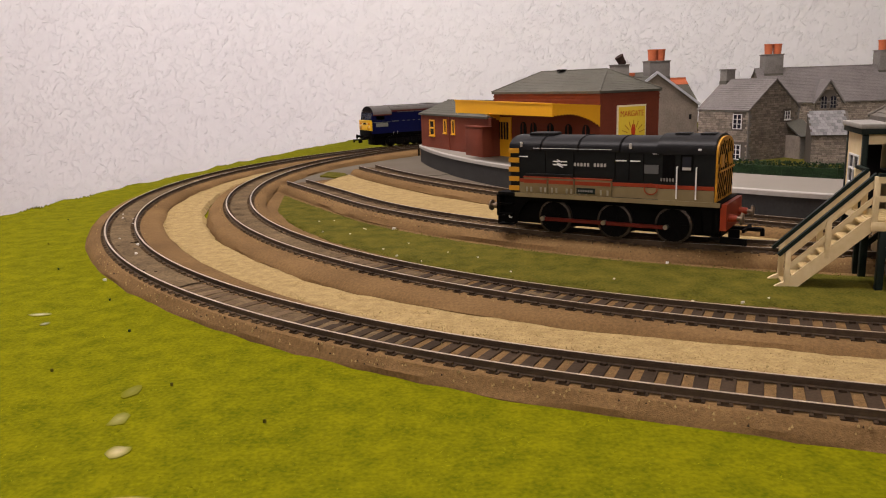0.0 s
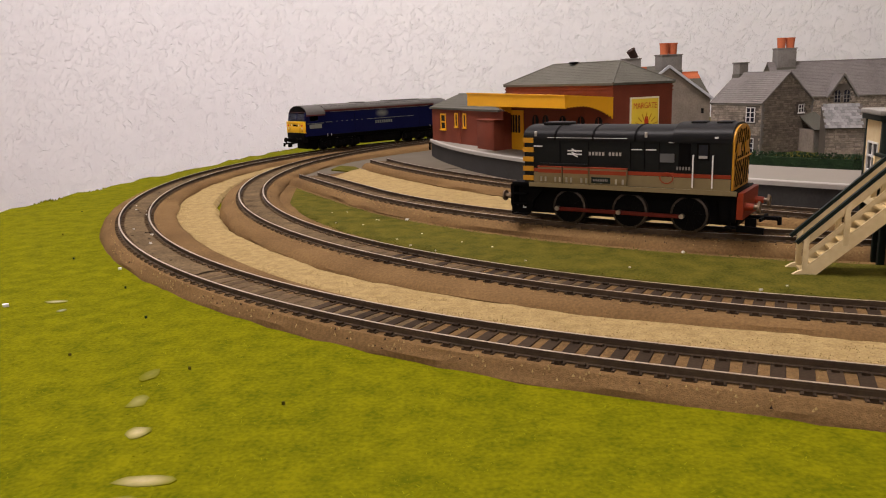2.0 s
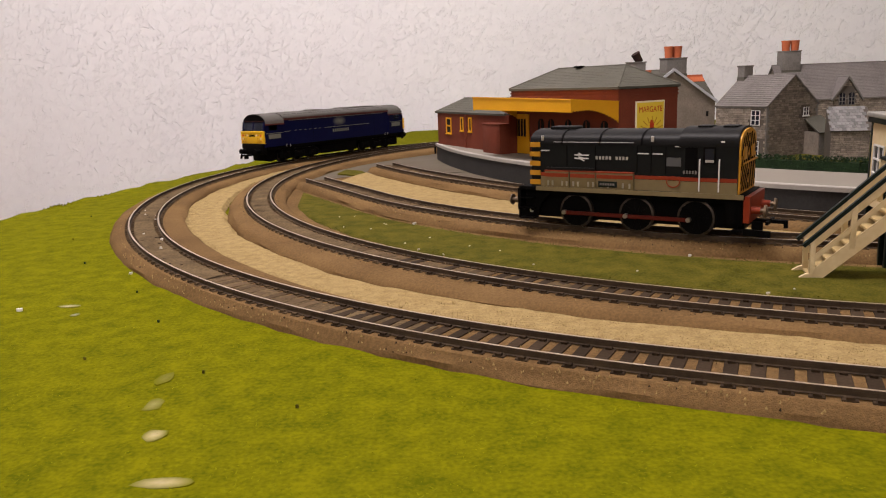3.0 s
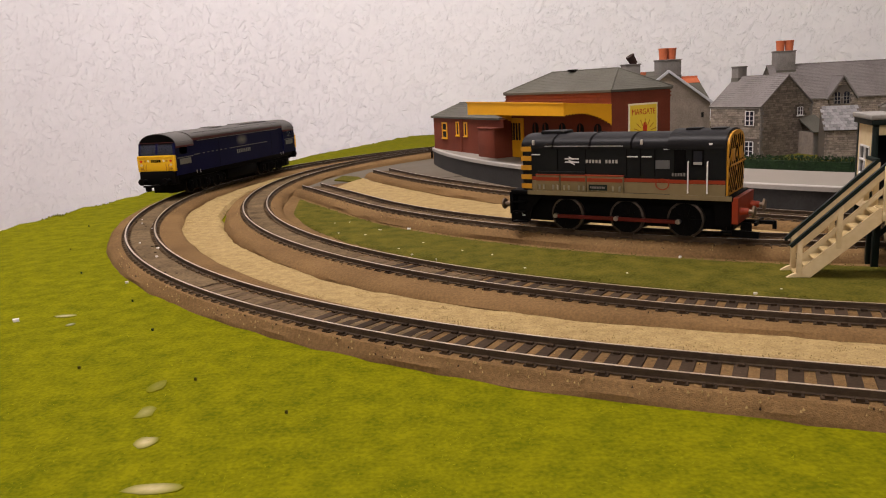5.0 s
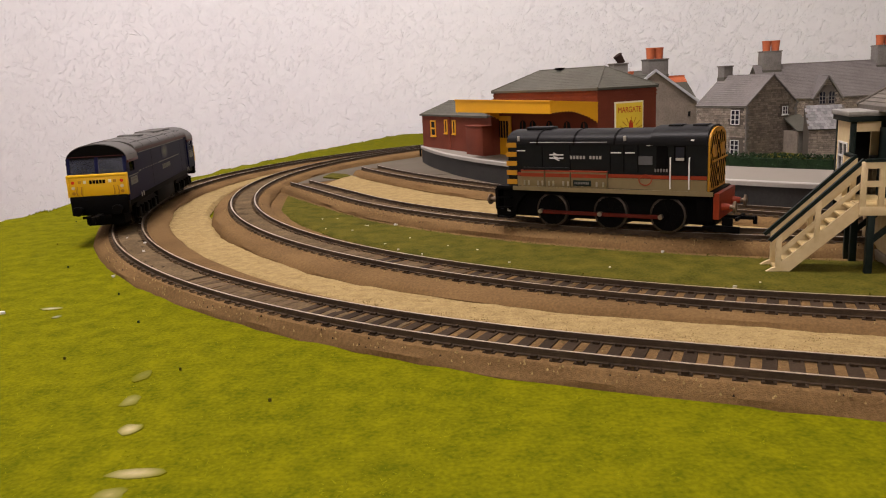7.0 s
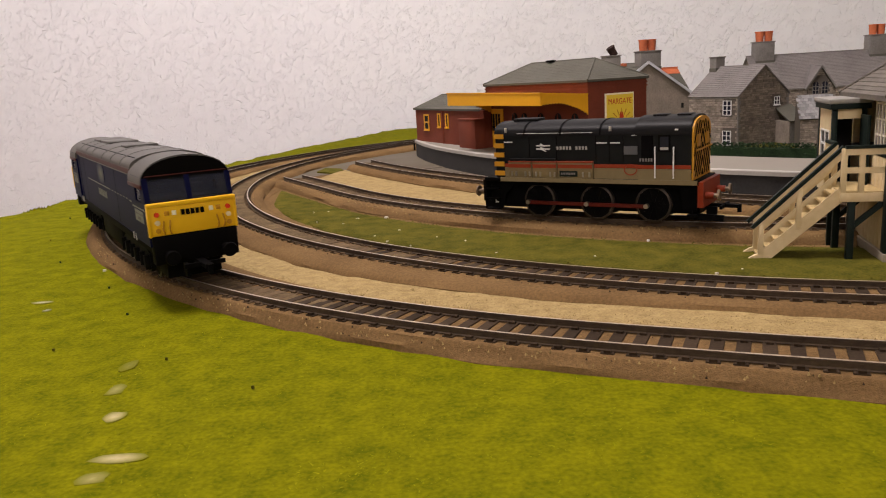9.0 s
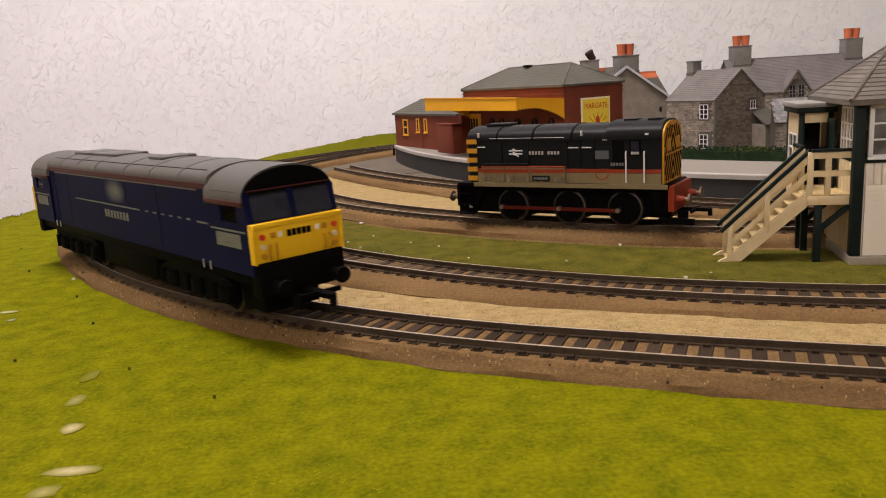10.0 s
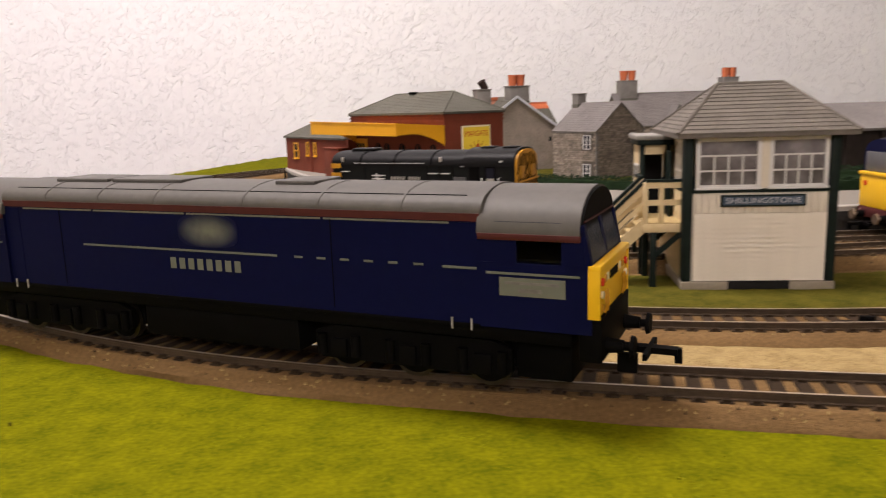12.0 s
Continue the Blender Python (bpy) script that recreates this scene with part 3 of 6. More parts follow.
def hip_courses(roof, x0, x1, y0, y1, z0, rx0, rx1, rz, courses, lap, mat):
    """One ring of lapped slates after another, each a part of the roof."""
    ym = (y0 + y1) / 2
    for i in range(courses):
        rings = []
        for k, lift in ((i / courses, lap), (i / courses, lap - 0.9), (min(1.0, (i + 1) / courses + 0.01), 0.1)):
            rings.append([(x0 + (rx0 - x0) * k, y0 + (ym - y0) * k, z0 + (rz - z0) * k + lift), (x1 + (rx1 - x1) * k, y0 + (ym - y0) * k, z0 + (rz - z0) * k + lift),
                          (x1 + (rx1 - x1) * k, y1 + (ym - y1) * k, z0 + (rz - z0) * k + lift), (x0 + (rx0 - x0) * k, y1 + (ym - y1) * k, z0 + (rz - z0) * k + lift)])
        bm = bmesh.new()
        a, c, b = ([bm.verts.new([q * MM for q in p]) for p in r] for r in rings)
        for j in range(4):
            k = (j + 1) % 4
            bm.faces.new((a[j], a[k], b[k], b[j])), bm.faces.new((c[j], c[k], a[k], a[j]))
        part("slate_course", bm, mat, roof)


def pane_window(parent, x, z, w, h, cols, rows, y=0.0, frame_mat=None, sill_mat=None, name="window", arched=False, bar_w=0.5, dark=None):
    """A glazed window in a wall that faces -y, centred at x, its foot at z."""
    frame_mat, sill_mat = frame_mat or M_WHITE, sill_mat or frame_mat or M_WHITE
    bm = box(bmesh.new(), x - w / 2, x + w / 2, y - 0.25, y + 0.6, z, z + h)
    win = part(name, bm, dark or M_GLAZE, parent)
    bm = bmesh.new()
    for i in range(cols + 1):
        xx = x - w / 2 + w * i / cols
        box(bm, xx - bar_w / 2, xx + bar_w / 2, y - 0.9, y - 0.2, z, z + h)
    for i in range(rows + 1):
        zz = z + h * i / rows
        box(bm, x - w / 2 - bar_w / 2, x + w / 2 + bar_w / 2, y - 0.85, y - 0.15, zz - bar_w / 2, zz + bar_w / 2)
    part("frame", bm, frame_mat, win)
    bm = box(bmesh.new(), x - w / 2 - 1.2, x + w / 2 + 1.2, y - 1.8, y - 0.1, z - 1.4, z - 0.2, 0.2)
    part("sill", bm, sill_mat, win)
    return win


def build_station():
    ob = thing("station_building", "red brick station building with hipped grey slate roof and yellow canopy", "station", plan(137.5, 621.6, -0.5, 0.866))
    # local: x along the front towards the far end, -y into the depth, +y towards the platform edge
    wall = part("wall", box(bmesh.new(), 0, 147.5, -64, 0, 19.5, 78.5), M_BRICK, ob)
    bm = bmesh.new()
    for z in (71.5, 74.5):
        box(bm, -0.6, 148.1, -64.6, 0.6, z, z + 1.3)
    part("string_course", bm, M_BRICK, wall)
    bm = bmesh.new()
    box(bm, -1.2, 148.7, -65.2, 1.2, 77.4, 79.0, 0.3)
    part("gutter", bm, M_BLACK, ob, "black gutter under the eaves")
    roof = part("roof", hip_roof(bmesh.new(), -1.6, 149.1, -65.6, 1.6, 79.0, 27, 116, 96.0), M_SLATE, ob)
    hip_courses(roof, -1.6, 149.1, -65.6, 1.6, 79.2, 27, 116, 96.4, 13, 0.3, M_SLATE)
    bm = bmesh.new()
    rod(bm, (27, -32, 96.4), (116, -32, 96.4), 0.8)
    for x, y, rx in ((-1.6, 1.6, 27), (-1.6, -65.6, 27), (149.1, 1.6, 116), (149.1, -65.6, 116)):
        rod(bm, (x, y, 79.5), (rx, -32, 96.4), 0.7)
    part("ridge", bm, M_SLATE, roof)
    bm = box(bmesh.new(), 80, 88, -33, -27, 95.8, 97.8, 0.6)
    part("vent", bm, M_BLACK, roof)
    # doors and arched openings in the front wall
    bm = box(bmesh.new(), 119, 143, -0.6, 0.9, 20.2, 56.5)
    door = part("door", bm, M_YELLOW, ob, "yellow double door with narrow panes")
    for x in (125, 129.5, 134.0, 138.0):
        bm = box(bmesh.new(), x - 1.4, x + 1.4, 0.6, 1.3, 36, 52)
        part("pane", bm, M_DARK, door)
    for x in (101, 86, 62, 38, 16):
        out = [(x - 4.5, 30), (x + 4.5, 30), (x + 4.5, 48)] + [(x + 4.5 * math.cos(a), 48 + 5 * math.sin(a)) for a in (0.5, 1.0, 1.57, 2.1, 2.6)] + [(x - 4.5, 48)]
        win = part("window", hull(bmesh.new(), out, -0.5, 0.5, "y"), M_DARK, ob, "dark round-headed window")
        bm = bmesh.new()
        box(bm, x - 0.4, x + 0.4, 0.4, 1.0, 30, 52)
        box(bm, x - 4.5, x + 4.5, 0.4, 1.0, 40, 40.8)
        part("frame", bm, M_BRICK, win)
    # canopy: roof board, front fascia and two end fascias with a curved, toothed valance
    canopy = part("canopy", slab(bmesh.new(), [(1, 1, 66.4), (138, 1, 69.0), (138, 47.2, 71.6), (1, 47.2, 69.8)], 1.4), M_YELLOW, ob, "yellow platform canopy")
    bm = hull(bmesh.new(), [(-1.0, 62.0), (139, 62.6), (139, 73.2), (-1.0, 71.0)], 46.8, 48.2, "y")
    hull(bm, [(-1.4, 70.9), (139.4, 73.1), (139.4, 74.2), (-1.4, 72.0)], 46.4, 48.8, "y")
    part("front_fascia", bm, M_YELLOW, canopy)
    for x in (-1.2, 137.6):
        high = 71.0 if x < 0 else 73.2
        out = [(0.8, high - 3.2), (47.0, high)]
        teeth = 15
        for i in range(teeth * 2 + 1):
            u = i / (teeth * 2)
            y = 47.0 - 46.2 * u
            z = 62.0 + 0.6 * math.sin(math.pi * min(1, u * 1.6)) - 10.0 * max(0.0, u - 0.3) ** 2 / 0.49 + (1.3 if i % 2 else 0.0)
            out.append((y, z))
        part("end_fascia", hull(bmesh.new(), out, x, x + 1.4, "x"), M_YELLOW, canopy)
        bm = hull(bmesh.new(), [(0.8, high - 3.3), (48.6, high), (48.6, high + 1.0), (0.8, high - 2.3)], x - 0.4, x + 1.8, "x")
        part("fascia_cap", bm, M_YELLOW, canopy)
    for x in (30, 75, 118):
        bm = bmesh.new()
        bar(bm, (x, 1, 66), (x, 44, 67.5), 1.6, 1.6)
        part("beam", bm, M_BLACK, canopy)
    # poster on the end wall, which faces -x
    poster = part("poster", box(bmesh.new(), -1.0, -0.1, -48.6, -17.5, 36, 67.5), M_PAPER, ob, "yellow station poster with red lettering")
    part("poster_field", box(bmesh.new(), -1.35, -1.0, -47.4, -18.7, 37.3, 66.2), M_POSTER, poster)
    text_part("MARGATE", 6.6, Matrix.Translation((-0.00142, -0.033, 0.0605)) @ pose(0, 0, 0, 90, 0, -90), M_RED, poster, "red capitals on the poster", wide=25)
    part("poster_figure", hull(bmesh.new(), [(-36.2, 43), (-32.8, 43), (-32.2, 48), (-33.2, 52), (-35.8, 52), (-36.8, 48)], -1.6, -1.3, "x"), M_RED, poster, "dark red shape")
    bm = bmesh.new()
    for i in range(7):
        a = math.radians(20 + i * 23)
        bar(bm, (-1.45, -34.5 - 7 * math.cos(a), 43 + 7 * math.sin(a)), (-1.45, -34.5 - 13 * math.cos(a), 43 + 12 * math.sin(a)), 0.35, 0.6)
    part("poster_rays", bm, M_HAZARD, poster)
    bm = box(bmesh.new(), 1, 2.8, -63.5, -61, 56, 64, 0.4)
    part("wall_lamp", bm, M_YELLOW, ob)


def build_annex():
    ob = thing("station_annex", "low red brick station annex with hipped slate roof and yellow windows", "station", plan(-9, 890, 0.41, -0.91))
    # local: x towards the main building, -y outwards to the platform edge, y into the depth
    wall = part("wall", box(bmesh.new(), 0, 168, 0, 42, 19.5, 55.6), M_BRICK, ob)
    part("gutter", box(bmesh.new(), -1.6, 160, -1.6, 43.6, 54.8, 56.4, 0.2), M_BLACK, ob)
    roof = part("roof", hip_roof(bmesh.new(), -2.2, 162, -2.2, 44.2, 56.3, 28, 150, 70.1), M_SLATE, ob)
    hip_courses(roof, -2.2, 162, -2.2, 44.2, 56.5, 28, 150, 70.5, 7, 0.35, M_SLATE)
    part("ridge", rod(bmesh.new(), (28, 21, 70.5), (150, 21, 70.5), 0.8), M_SLATE, roof)
    pane_window(ob, 31, 33.5, 12, 16.0, 1, 2, 0, M_YELLOW, M_YELLOW, bar_w=1.7, dark=M_DARK)
    pane_window(ob, 65, 37.5, 6, 13.5, 1, 1, 0, M_YELLOW, M_YELLOW, bar_w=1.6, dark=M_DARK)
    pane_window(ob, 85, 37.5, 6, 13.5, 1, 1, 0, M_YELLOW, M_YELLOW, bar_w=1.6, dark=M_DARK)
    part("drainpipe", rod(bmesh.new(), (75, -0.9, 20), (75, -0.9, 55), 0.8, 8), M_BRICK, ob)
    wing = part("low_wing", box(bmesh.new(), 134, 170, -11, 0, 19.5, 47.0, 0.8), M_BRICK, ob, "low flat-topped brick extension")
    part("coping", box(bmesh.new(), 133.5, 170.5, -11.5, 0, 46.6, 48.2, 0.5), M_BRICK, wing)


build_station()
build_annex()


# ---- stone houses ----
def stone_face(bm, w, z0, ridge, along, course=2.3, proud=0.6, holes=(), depth=0.0):
    """Courses of stones on a wall that faces -y at y = depth; ridge(x) is the top at x. along shifts the bond."""
    rnd = random.Random(along)
    z = z0
    while z < ridge(w / 2) - 0.6 or z < ridge(1) - 0.6:
        h = course * rnd.uniform(0.75, 1.2)
        x = -rnd.uniform(0, 4)
        while x < w:
            l = rnd.uniform(2.4, 6.2)
            a, b = max(0.15, x), min(w - 0.15, x + l - 0.35)
            top = min(z + h - 0.3, ridge((a + b) / 2) - 0.4)
            if b - a > 0.8 and top - z > 0.5 and not any(hx0 < b and hx1 > a and hz0 < top and hz1 > z for hx0, hx1, hz0, hz1 in holes):
                p = proud * rnd.uniform(0.4, 1.3)
                box(bm, a, b, depth - p, depth + 0.2, z, top)
            x += l
        z += h
    return bm


def island_shade(m, spread):
    n, l = m.node_tree.nodes, m.node_tree.links
    geo, hsv, val = n.new("ShaderNodeNewGeometry"), n.new("ShaderNodeHueSaturation"), n.new("ShaderNodeMapRange")
    val.inputs["To Min"].default_value, val.inputs["To Max"].default_value = 1 - spread, 1 + spread
    l.new(geo.outputs["Random Per Island"], val.inputs["Value"])
    l.new(val.outputs[0], hsv.inputs["Value"])
    base = n["Principled BSDF"].inputs["Base Color"]
    l.new(base.links[0].from_socket, hsv.inputs["Color"])
    l.new(hsv.outputs[0], base)


island_shade(M_STONE, 0.3)


def chimney(parent, x, y, z0, z1, w, d, pots, pot_mat=None, pot_h=7.0, tilt=0.0, r=5.2):
    st = part("chimney", box(bmesh.new(), x - w / 2, x + w / 2, y - d / 2, y + d / 2, z0, z1, 0.25), M_CHIM, parent, "grey stone chimney stack")
    part("cap", box(bmesh.new(), x - w / 2 - 0.8, x + w / 2 + 0.8, y - d / 2 - 0.8, y + d / 2 + 0.8, z1, z1 + 1.3, 0.2), M_CHIM, st)
    part("flashing", box(bmesh.new(), x - w / 2 - 0.4, x + w / 2 + 0.4, y - d / 2 - 0.4, y + d / 2 + 0.4, z0, z0 + 4), M_SLATE, st)
    for px in pots:
        bm = bmesh.new()
        rod(bm, (px, y, z1 + 1.2), (px + tilt, y, z1 + 1.2 + pot_h), r * 0.8, 18, r * 0.95)
        rod(bm, (px + tilt * 0.85, y, z1 + 0.2 + pot_h), (px + tilt, y, z1 + 1.6 + pot_h), r, 18)
        part("pot", bm, pot_mat or M_TERRA, st, "orange clay chimney pot" if pot_mat is None else "dark leaning chimney pot")
    return st


def gabled(ob, w, d, eave, ridge, over=1.6, courses=16, wall_mat=None, roof_mat=None):
    """Body and roof of a house: gables face -y and +y, the ridge runs along y."""
    out = [(0, -0.5), (w, -0.5), (w, eave), (w / 2, ridge), (0, eave)]
    wall = part("wall", hull(bmesh.new(), out, 0, d, "y"), wall_mat or M_MORTAR, ob)
    for side in (0, 1):
        slope = part("roof_slope", slab(bmesh.new(), [(-1.2 if side == 0 else w + 1.2, -over + 0.4, eave - 1.4), (w / 2, -over + 0.4, ridge + 0.6), (w / 2, d + over - 0.4, ridge + 0.6), (-1.2 if side == 0 else w + 1.2, d + over - 0.4, eave - 1.4)], 0.8), roof_mat or M_TILE, ob)
        for i in range(courses):
            bm = bmesh.new()
            u, v = i / courses, (i + 1) / courses
            def at(k, lift):
                x = -1.6 + (w / 2 + 1.6) * k
                z = eave - 1.2 + (ridge + 1.0 - eave + 1.2) * k + lift
                return (x if side == 0 else w - x), z
            (xa, za), (xb, zb) = at(u, 0.6), at(v, 0.3)
            slab(bm, [(xa, -over, za), (xb, -over, zb), (xb, d + over, zb), (xa, d + over, za)], 0.9)
            part("tile_course", bm, roof_mat or M_TILE, slope)
    part("ridge", rod(bmesh.new(), (w / 2, -over, ridge + 1.2), (w / 2, d + over, ridge + 1.2), 0.7, 8), roof_mat or M_TILE, ob)
    return wall


def build_cottage():
    ob = thing("stone_cottage", "grey stone model cottage with tiled gable roof and white windows", "house", plan(323, 793, 0.887, 0.46))
    w, d, e, r = 76, 66, 53.0, 81.5
    wall = gabled(ob, w, d, e, r)
    top = lambda x: e + (r - e) * (1 - abs(x - w / 2) / (w / 2))
    tagged(part("stonework", stone_face(bmesh.new(), w, 0, top, 11, holes=[(51, 63, 39, 51)]), M_STONE, wall), kind="stuff")
    pane_window(ob, 57.5, 41, 7.5, 8.0, 2, 2, -0.4)
    # the long wall faces -x: build it facing -y in a turned part
    bm = stone_face(bmesh.new(), d, 0, lambda x: e - 1.0, 12, holes=[(48, 60, 32, 50), (49, 62, 1, 19)])
    bmesh.ops.transform(bm, matrix=pose(0, d * MM, 0, 0, 0, -90), verts=bm.verts)
    tagged(part("long_wall_stonework", bm, M_STONE, wall), kind="stuff")
    side = part("long_wall_trim", box(bmesh.new(), -0.9, 0.1, 0.2, d - 0.2, e - 2.6, e - 1.0), M_CHIM, wall)
    for z, h in ((33.5, 14.5), (2.5, 14.5)):
        bm = box(bmesh.new(), -0.5, 0.3, 7.5, 18, z, z + h)
        win = part("window", bm, M_GLAZE, ob)
        bm = bmesh.new()
        for i in range(3):
            box(bm, -1.2, -0.3, 7.5 + 5.25 * i - 0.32, 7.5 + 5.25 * i + 0.32, z, z + h)
        for i in range(4):
            box(bm, -1.15, -0.35, 7.2, 18.3, z + h * i / 3 - 0.3, z + h * i / 3 + 0.3)
        part("frame", bm, M_WHITE, win)
    for y0 in (0, w - 2.5):
        z = 0
        while z < e - 3:
            h = 4.0
            ln = 4.5 if int(z / 4) % 2 else 2.6
            part("quoin", box(bmesh.new(), y0 if y0 == 0 else w - ln, ln if y0 == 0 else w, -0.9, 0.2, z, z + h - 0.4), M_CHIM, wall)
            z += h
    chimney(ob, w / 2, d - 3, r - 4, r + 11, 13, 9, [])


def build_big_house():
    ob = thing("stone_house", "large grey stone house with dormer gable and two chimneys", "house", plan(443, 1034, 0.999, 0.04))
    w, d, e, r = 190, 74, 49.5, 92.0
    out = [(0, -0.5), (d, -0.5), (d, e), (d / 2, r), (0, e)]
    wall = part("wall", hull(bmesh.new(), out, 0, w, "x"), M_MORTAR, ob)
    tagged(part("stonework", stone_face(bmesh.new(), w, 0, lambda x: e, 21), M_STONE, wall), kind="stuff")
    for s in (0, 1):
        n = 24
        slope = part("roof_slope", slab(bmesh.new(), [(-1.6, -1.6 if s == 0 else d + 1.6, e - 1.2), (w + 1.6, -1.6 if s == 0 else d + 1.6, e - 1.2), (w + 1.6, d / 2, r + 1.0), (-1.6, d / 2, r + 1.0)], 0.8), M_TILE, ob)
        for i in range(n):
            bm = bmesh.new()
            u, v = i / n, (i + 1) / n
            f = lambda k, lift: (((d / 2 + 2) * k - 2) if s == 0 else d - ((d / 2 + 2) * k - 2), e - 1 + (r + 1.5 - e + 1) * k + lift)
            (ya, za), (yb, zb) = f(u, 0.45), f(v, 0.2)
            slab(bm, [(-2, ya, za), (w + 2, ya, za), (w + 2, yb, zb), (-2, yb, zb)], 0.9)
            part("tile_course", bm, M_TILE, slope)
    part("ridge", rod(bmesh.new(), (-2, d / 2, r + 1.8), (w + 2, d / 2, r + 1.8), 0.9, 8), M_TILE, ob)
    part("eaves", box(bmesh.new(), -2, w + 2, -2.2, -0.4, e - 2.2, e - 0.6), M_CHIM, ob)
    # dormer gable
    dx = 82
    dorm = part("dormer", hull(bmesh.new(), [(dx - 17, e - 9), (dx + 17, e - 9), (dx + 17, e + 1), (dx, e + 25), (dx - 17, e + 1)], -1.8, 34, "y"), M_MORTAR, ob, "stone dormer gable")
    tagged(part("stonework", stone_face(bmesh.new(), 34, e - 9, lambda x: e + 1 + 24 * (1 - abs(x - 17) / 17), 31, 2.4, holes=[(7, 27, e - 10, e + 12)], depth=-1.8), M_STONE, dorm), kind="stuff")
    dorm.children[-1].location.x = (dx - 17) * MM
    for sgn in (-1, 1):
        bm = bmesh.new()
        slab(bm, [(dx, -4.5, e + 28), (dx + sgn * 21, -4.5, e - 2), (dx + sgn * 21, 27, e - 2), (dx, 37, e + 28)], 1.5)
        part("dormer_roof", bm, M_TILE, ob)
        bm = bmesh.new()
        bar(bm, (dx, -5.0, e + 26.4), (dx + sgn * 21, -5.0, e - 3.4), 1.2, 2.2)
        part("bargeboard", bm, M_CHIM, ob)
    for x in (dx - 6.2, dx + 6.2):
        arch = [(x - 3.9, e - 10.0), (x + 3.9, e - 10.0), (x + 3.9, e + 2.5)] + [(x + 3.9 * math.cos(q), e + 2.5 + 3.9 * math.sin(q)) for q in (0.6, 1.1, 1.57, 2.04, 2.54)] + [(x - 3.9, e + 2.5)]
        win = part("window", hull(bmesh.new(), arch, -2.7, -2.0, "y"), M_GLAZE, ob, "small arched window")
        bm = bmesh.new()
        box(bm, x - 0.4, x + 0.4, -3.1, -2.5, e - 10, e + 6)
        for zz in (e - 10, e - 5.2, e - 0.6):
            box(bm, x - 3.9, x + 3.9, -3.0, -2.6, zz, zz + 0.7)
        for xx in (x - 4.3, x + 3.7):
            box(bm, xx, xx + 0.6, -3.1, -2.2, e - 10, e + 3)
        part("frame", bm, M_CHIM, win)
    chimney(ob, 21, d / 2, r - 9, 111.0, 25, 16, [16, 28], pot_h=13, r=6.0)
    chimney(ob, w - 12, d / 2, r - 9, 112.0, 24, 16, [w - 17, w - 6], pot_h=13, r=5.6)


def build_back_house():
    ob = thing("gabled_house", "grey house with pale barge boards and terracotta ridge behind the station", "house", plan(216, 934, 0.97, 0.24))
    w, d, e, r = 116, 80, 55.0, 92.0
    wall = gabled(ob, w, d, e, r, over=2.5, courses=7, wall_mat=M_STONE, roof_mat=M_SLATE)
    for sgn in (-1, 1):
        bm = bmesh.new()
        bar(bm, (w / 2, -3.0, r + 1.0), (w / 2 + sgn * (w / 2 + 1.5), -3.0, e - 2.0), 1.4, 3.0)
        part("bargeboard", bm, M_LILAC, ob, "pale blue-grey barge board")
    chimney(ob, w / 2 + 7, 12, r - 8, r + 13.5, 27, 16, [w / 2 + 1, w / 2 + 12], pot_h=13, r=5.8)
    chimney(ob, w / 2 - 35, 26, r - 14, r + 10.5, 19, 14, [w / 2 - 30], M_POT, 9.5, -6.0, r=5.4)
    wing = part("rear_wing", hull(bmesh.new(), [(28, 30), (88, 30), (88, 58), (58, 85), (28, 58)], 66, 132, "x"), M_SLATE, ob, "rear wing with slate roof")
    part("wing_ridge", bar(bmesh.new(), (66, 58, 84), (132, 58, 84), 5, 4), M_TERRA, wing, "terracotta ridge tiles")
    part("wing_tiles", slab(bmesh.new(), [(66, 57, 84.8), (132, 57, 84.8), (132, 49, 77.6), (66, 49, 77.6)], 1.0), M_TERRA, wing)
    part("main_ridge", bar(bmesh.new(), (-20, 46, 92), (53, 46, 92), 6, 3.5), M_TERRA, ob, "terracotta ridge tiles")
    part("left_wing", hull(bmesh.new(), [(16, 30), (76, 30), (76, 62), (46, 91), (16, 62)], -22, 54, "x"), M_SALMON, ob, "left wing with faded salmon roof")
    bm = box(bmesh.new(), w - 12, w - 9, -0.6, 0.3, 36, 42)
    part("vent_hole", bm, M_DARK, ob)


def build_shed():
    ob = thing("stone_shed", "small stone lean-to shed with pale slate roof", "shed", plan(369, 752, 0.965, -0.26))
    wall = part("wall", box(bmesh.new(), 0, 34, 0, 30, -0.5, 30), M_MORTAR, ob)
    tagged(part("stonework", stone_face(bmesh.new(), 34, 0, lambda x: 30, 41, 2.1), M_STONE, wall), kind="stuff")
    rnd = random.Random(5)
    roof = part("roof", slab(bmesh.new(), [(-1, -2, 28.5), (35, -2, 28.5), (35, 24, 50), (-1, 24, 50)], 1.2), M_MORTAR, ob)
    me = bpy.data.meshes.new("slate")
    bm = box(bmesh.new(), -1.7, 1.7, -2.6, 2.6, 0, 0.45, 0.1)
    bm.to_mesh(me)
    bm.free()
    me.materials.append(M_SLATE_PALE)
    ang = math.degrees(math.atan2(21.5, 26))
    for i in range(8):
        for j in range(9):
            u = (i + 0.5) / 8
            sl = new("slate", me)
            sl.parent = roof
            sl.matrix_basis = pose((0.4 + j * 3.6 + (1.8 if i % 2 else 0)) * MM, (-2 + 26 * u) * MM, (28.6 + 21.5 * u + 0.15) * MM, ang - 3, rnd.uniform(-3, 3), rnd.uniform(-2, 2))
    part("back_wall", hull(bmesh.new(), [(0, 29), (24, 48.5), (30, 48.5), (30, 29)], 0.2, 33.8, "x"), M_MORTAR, ob)


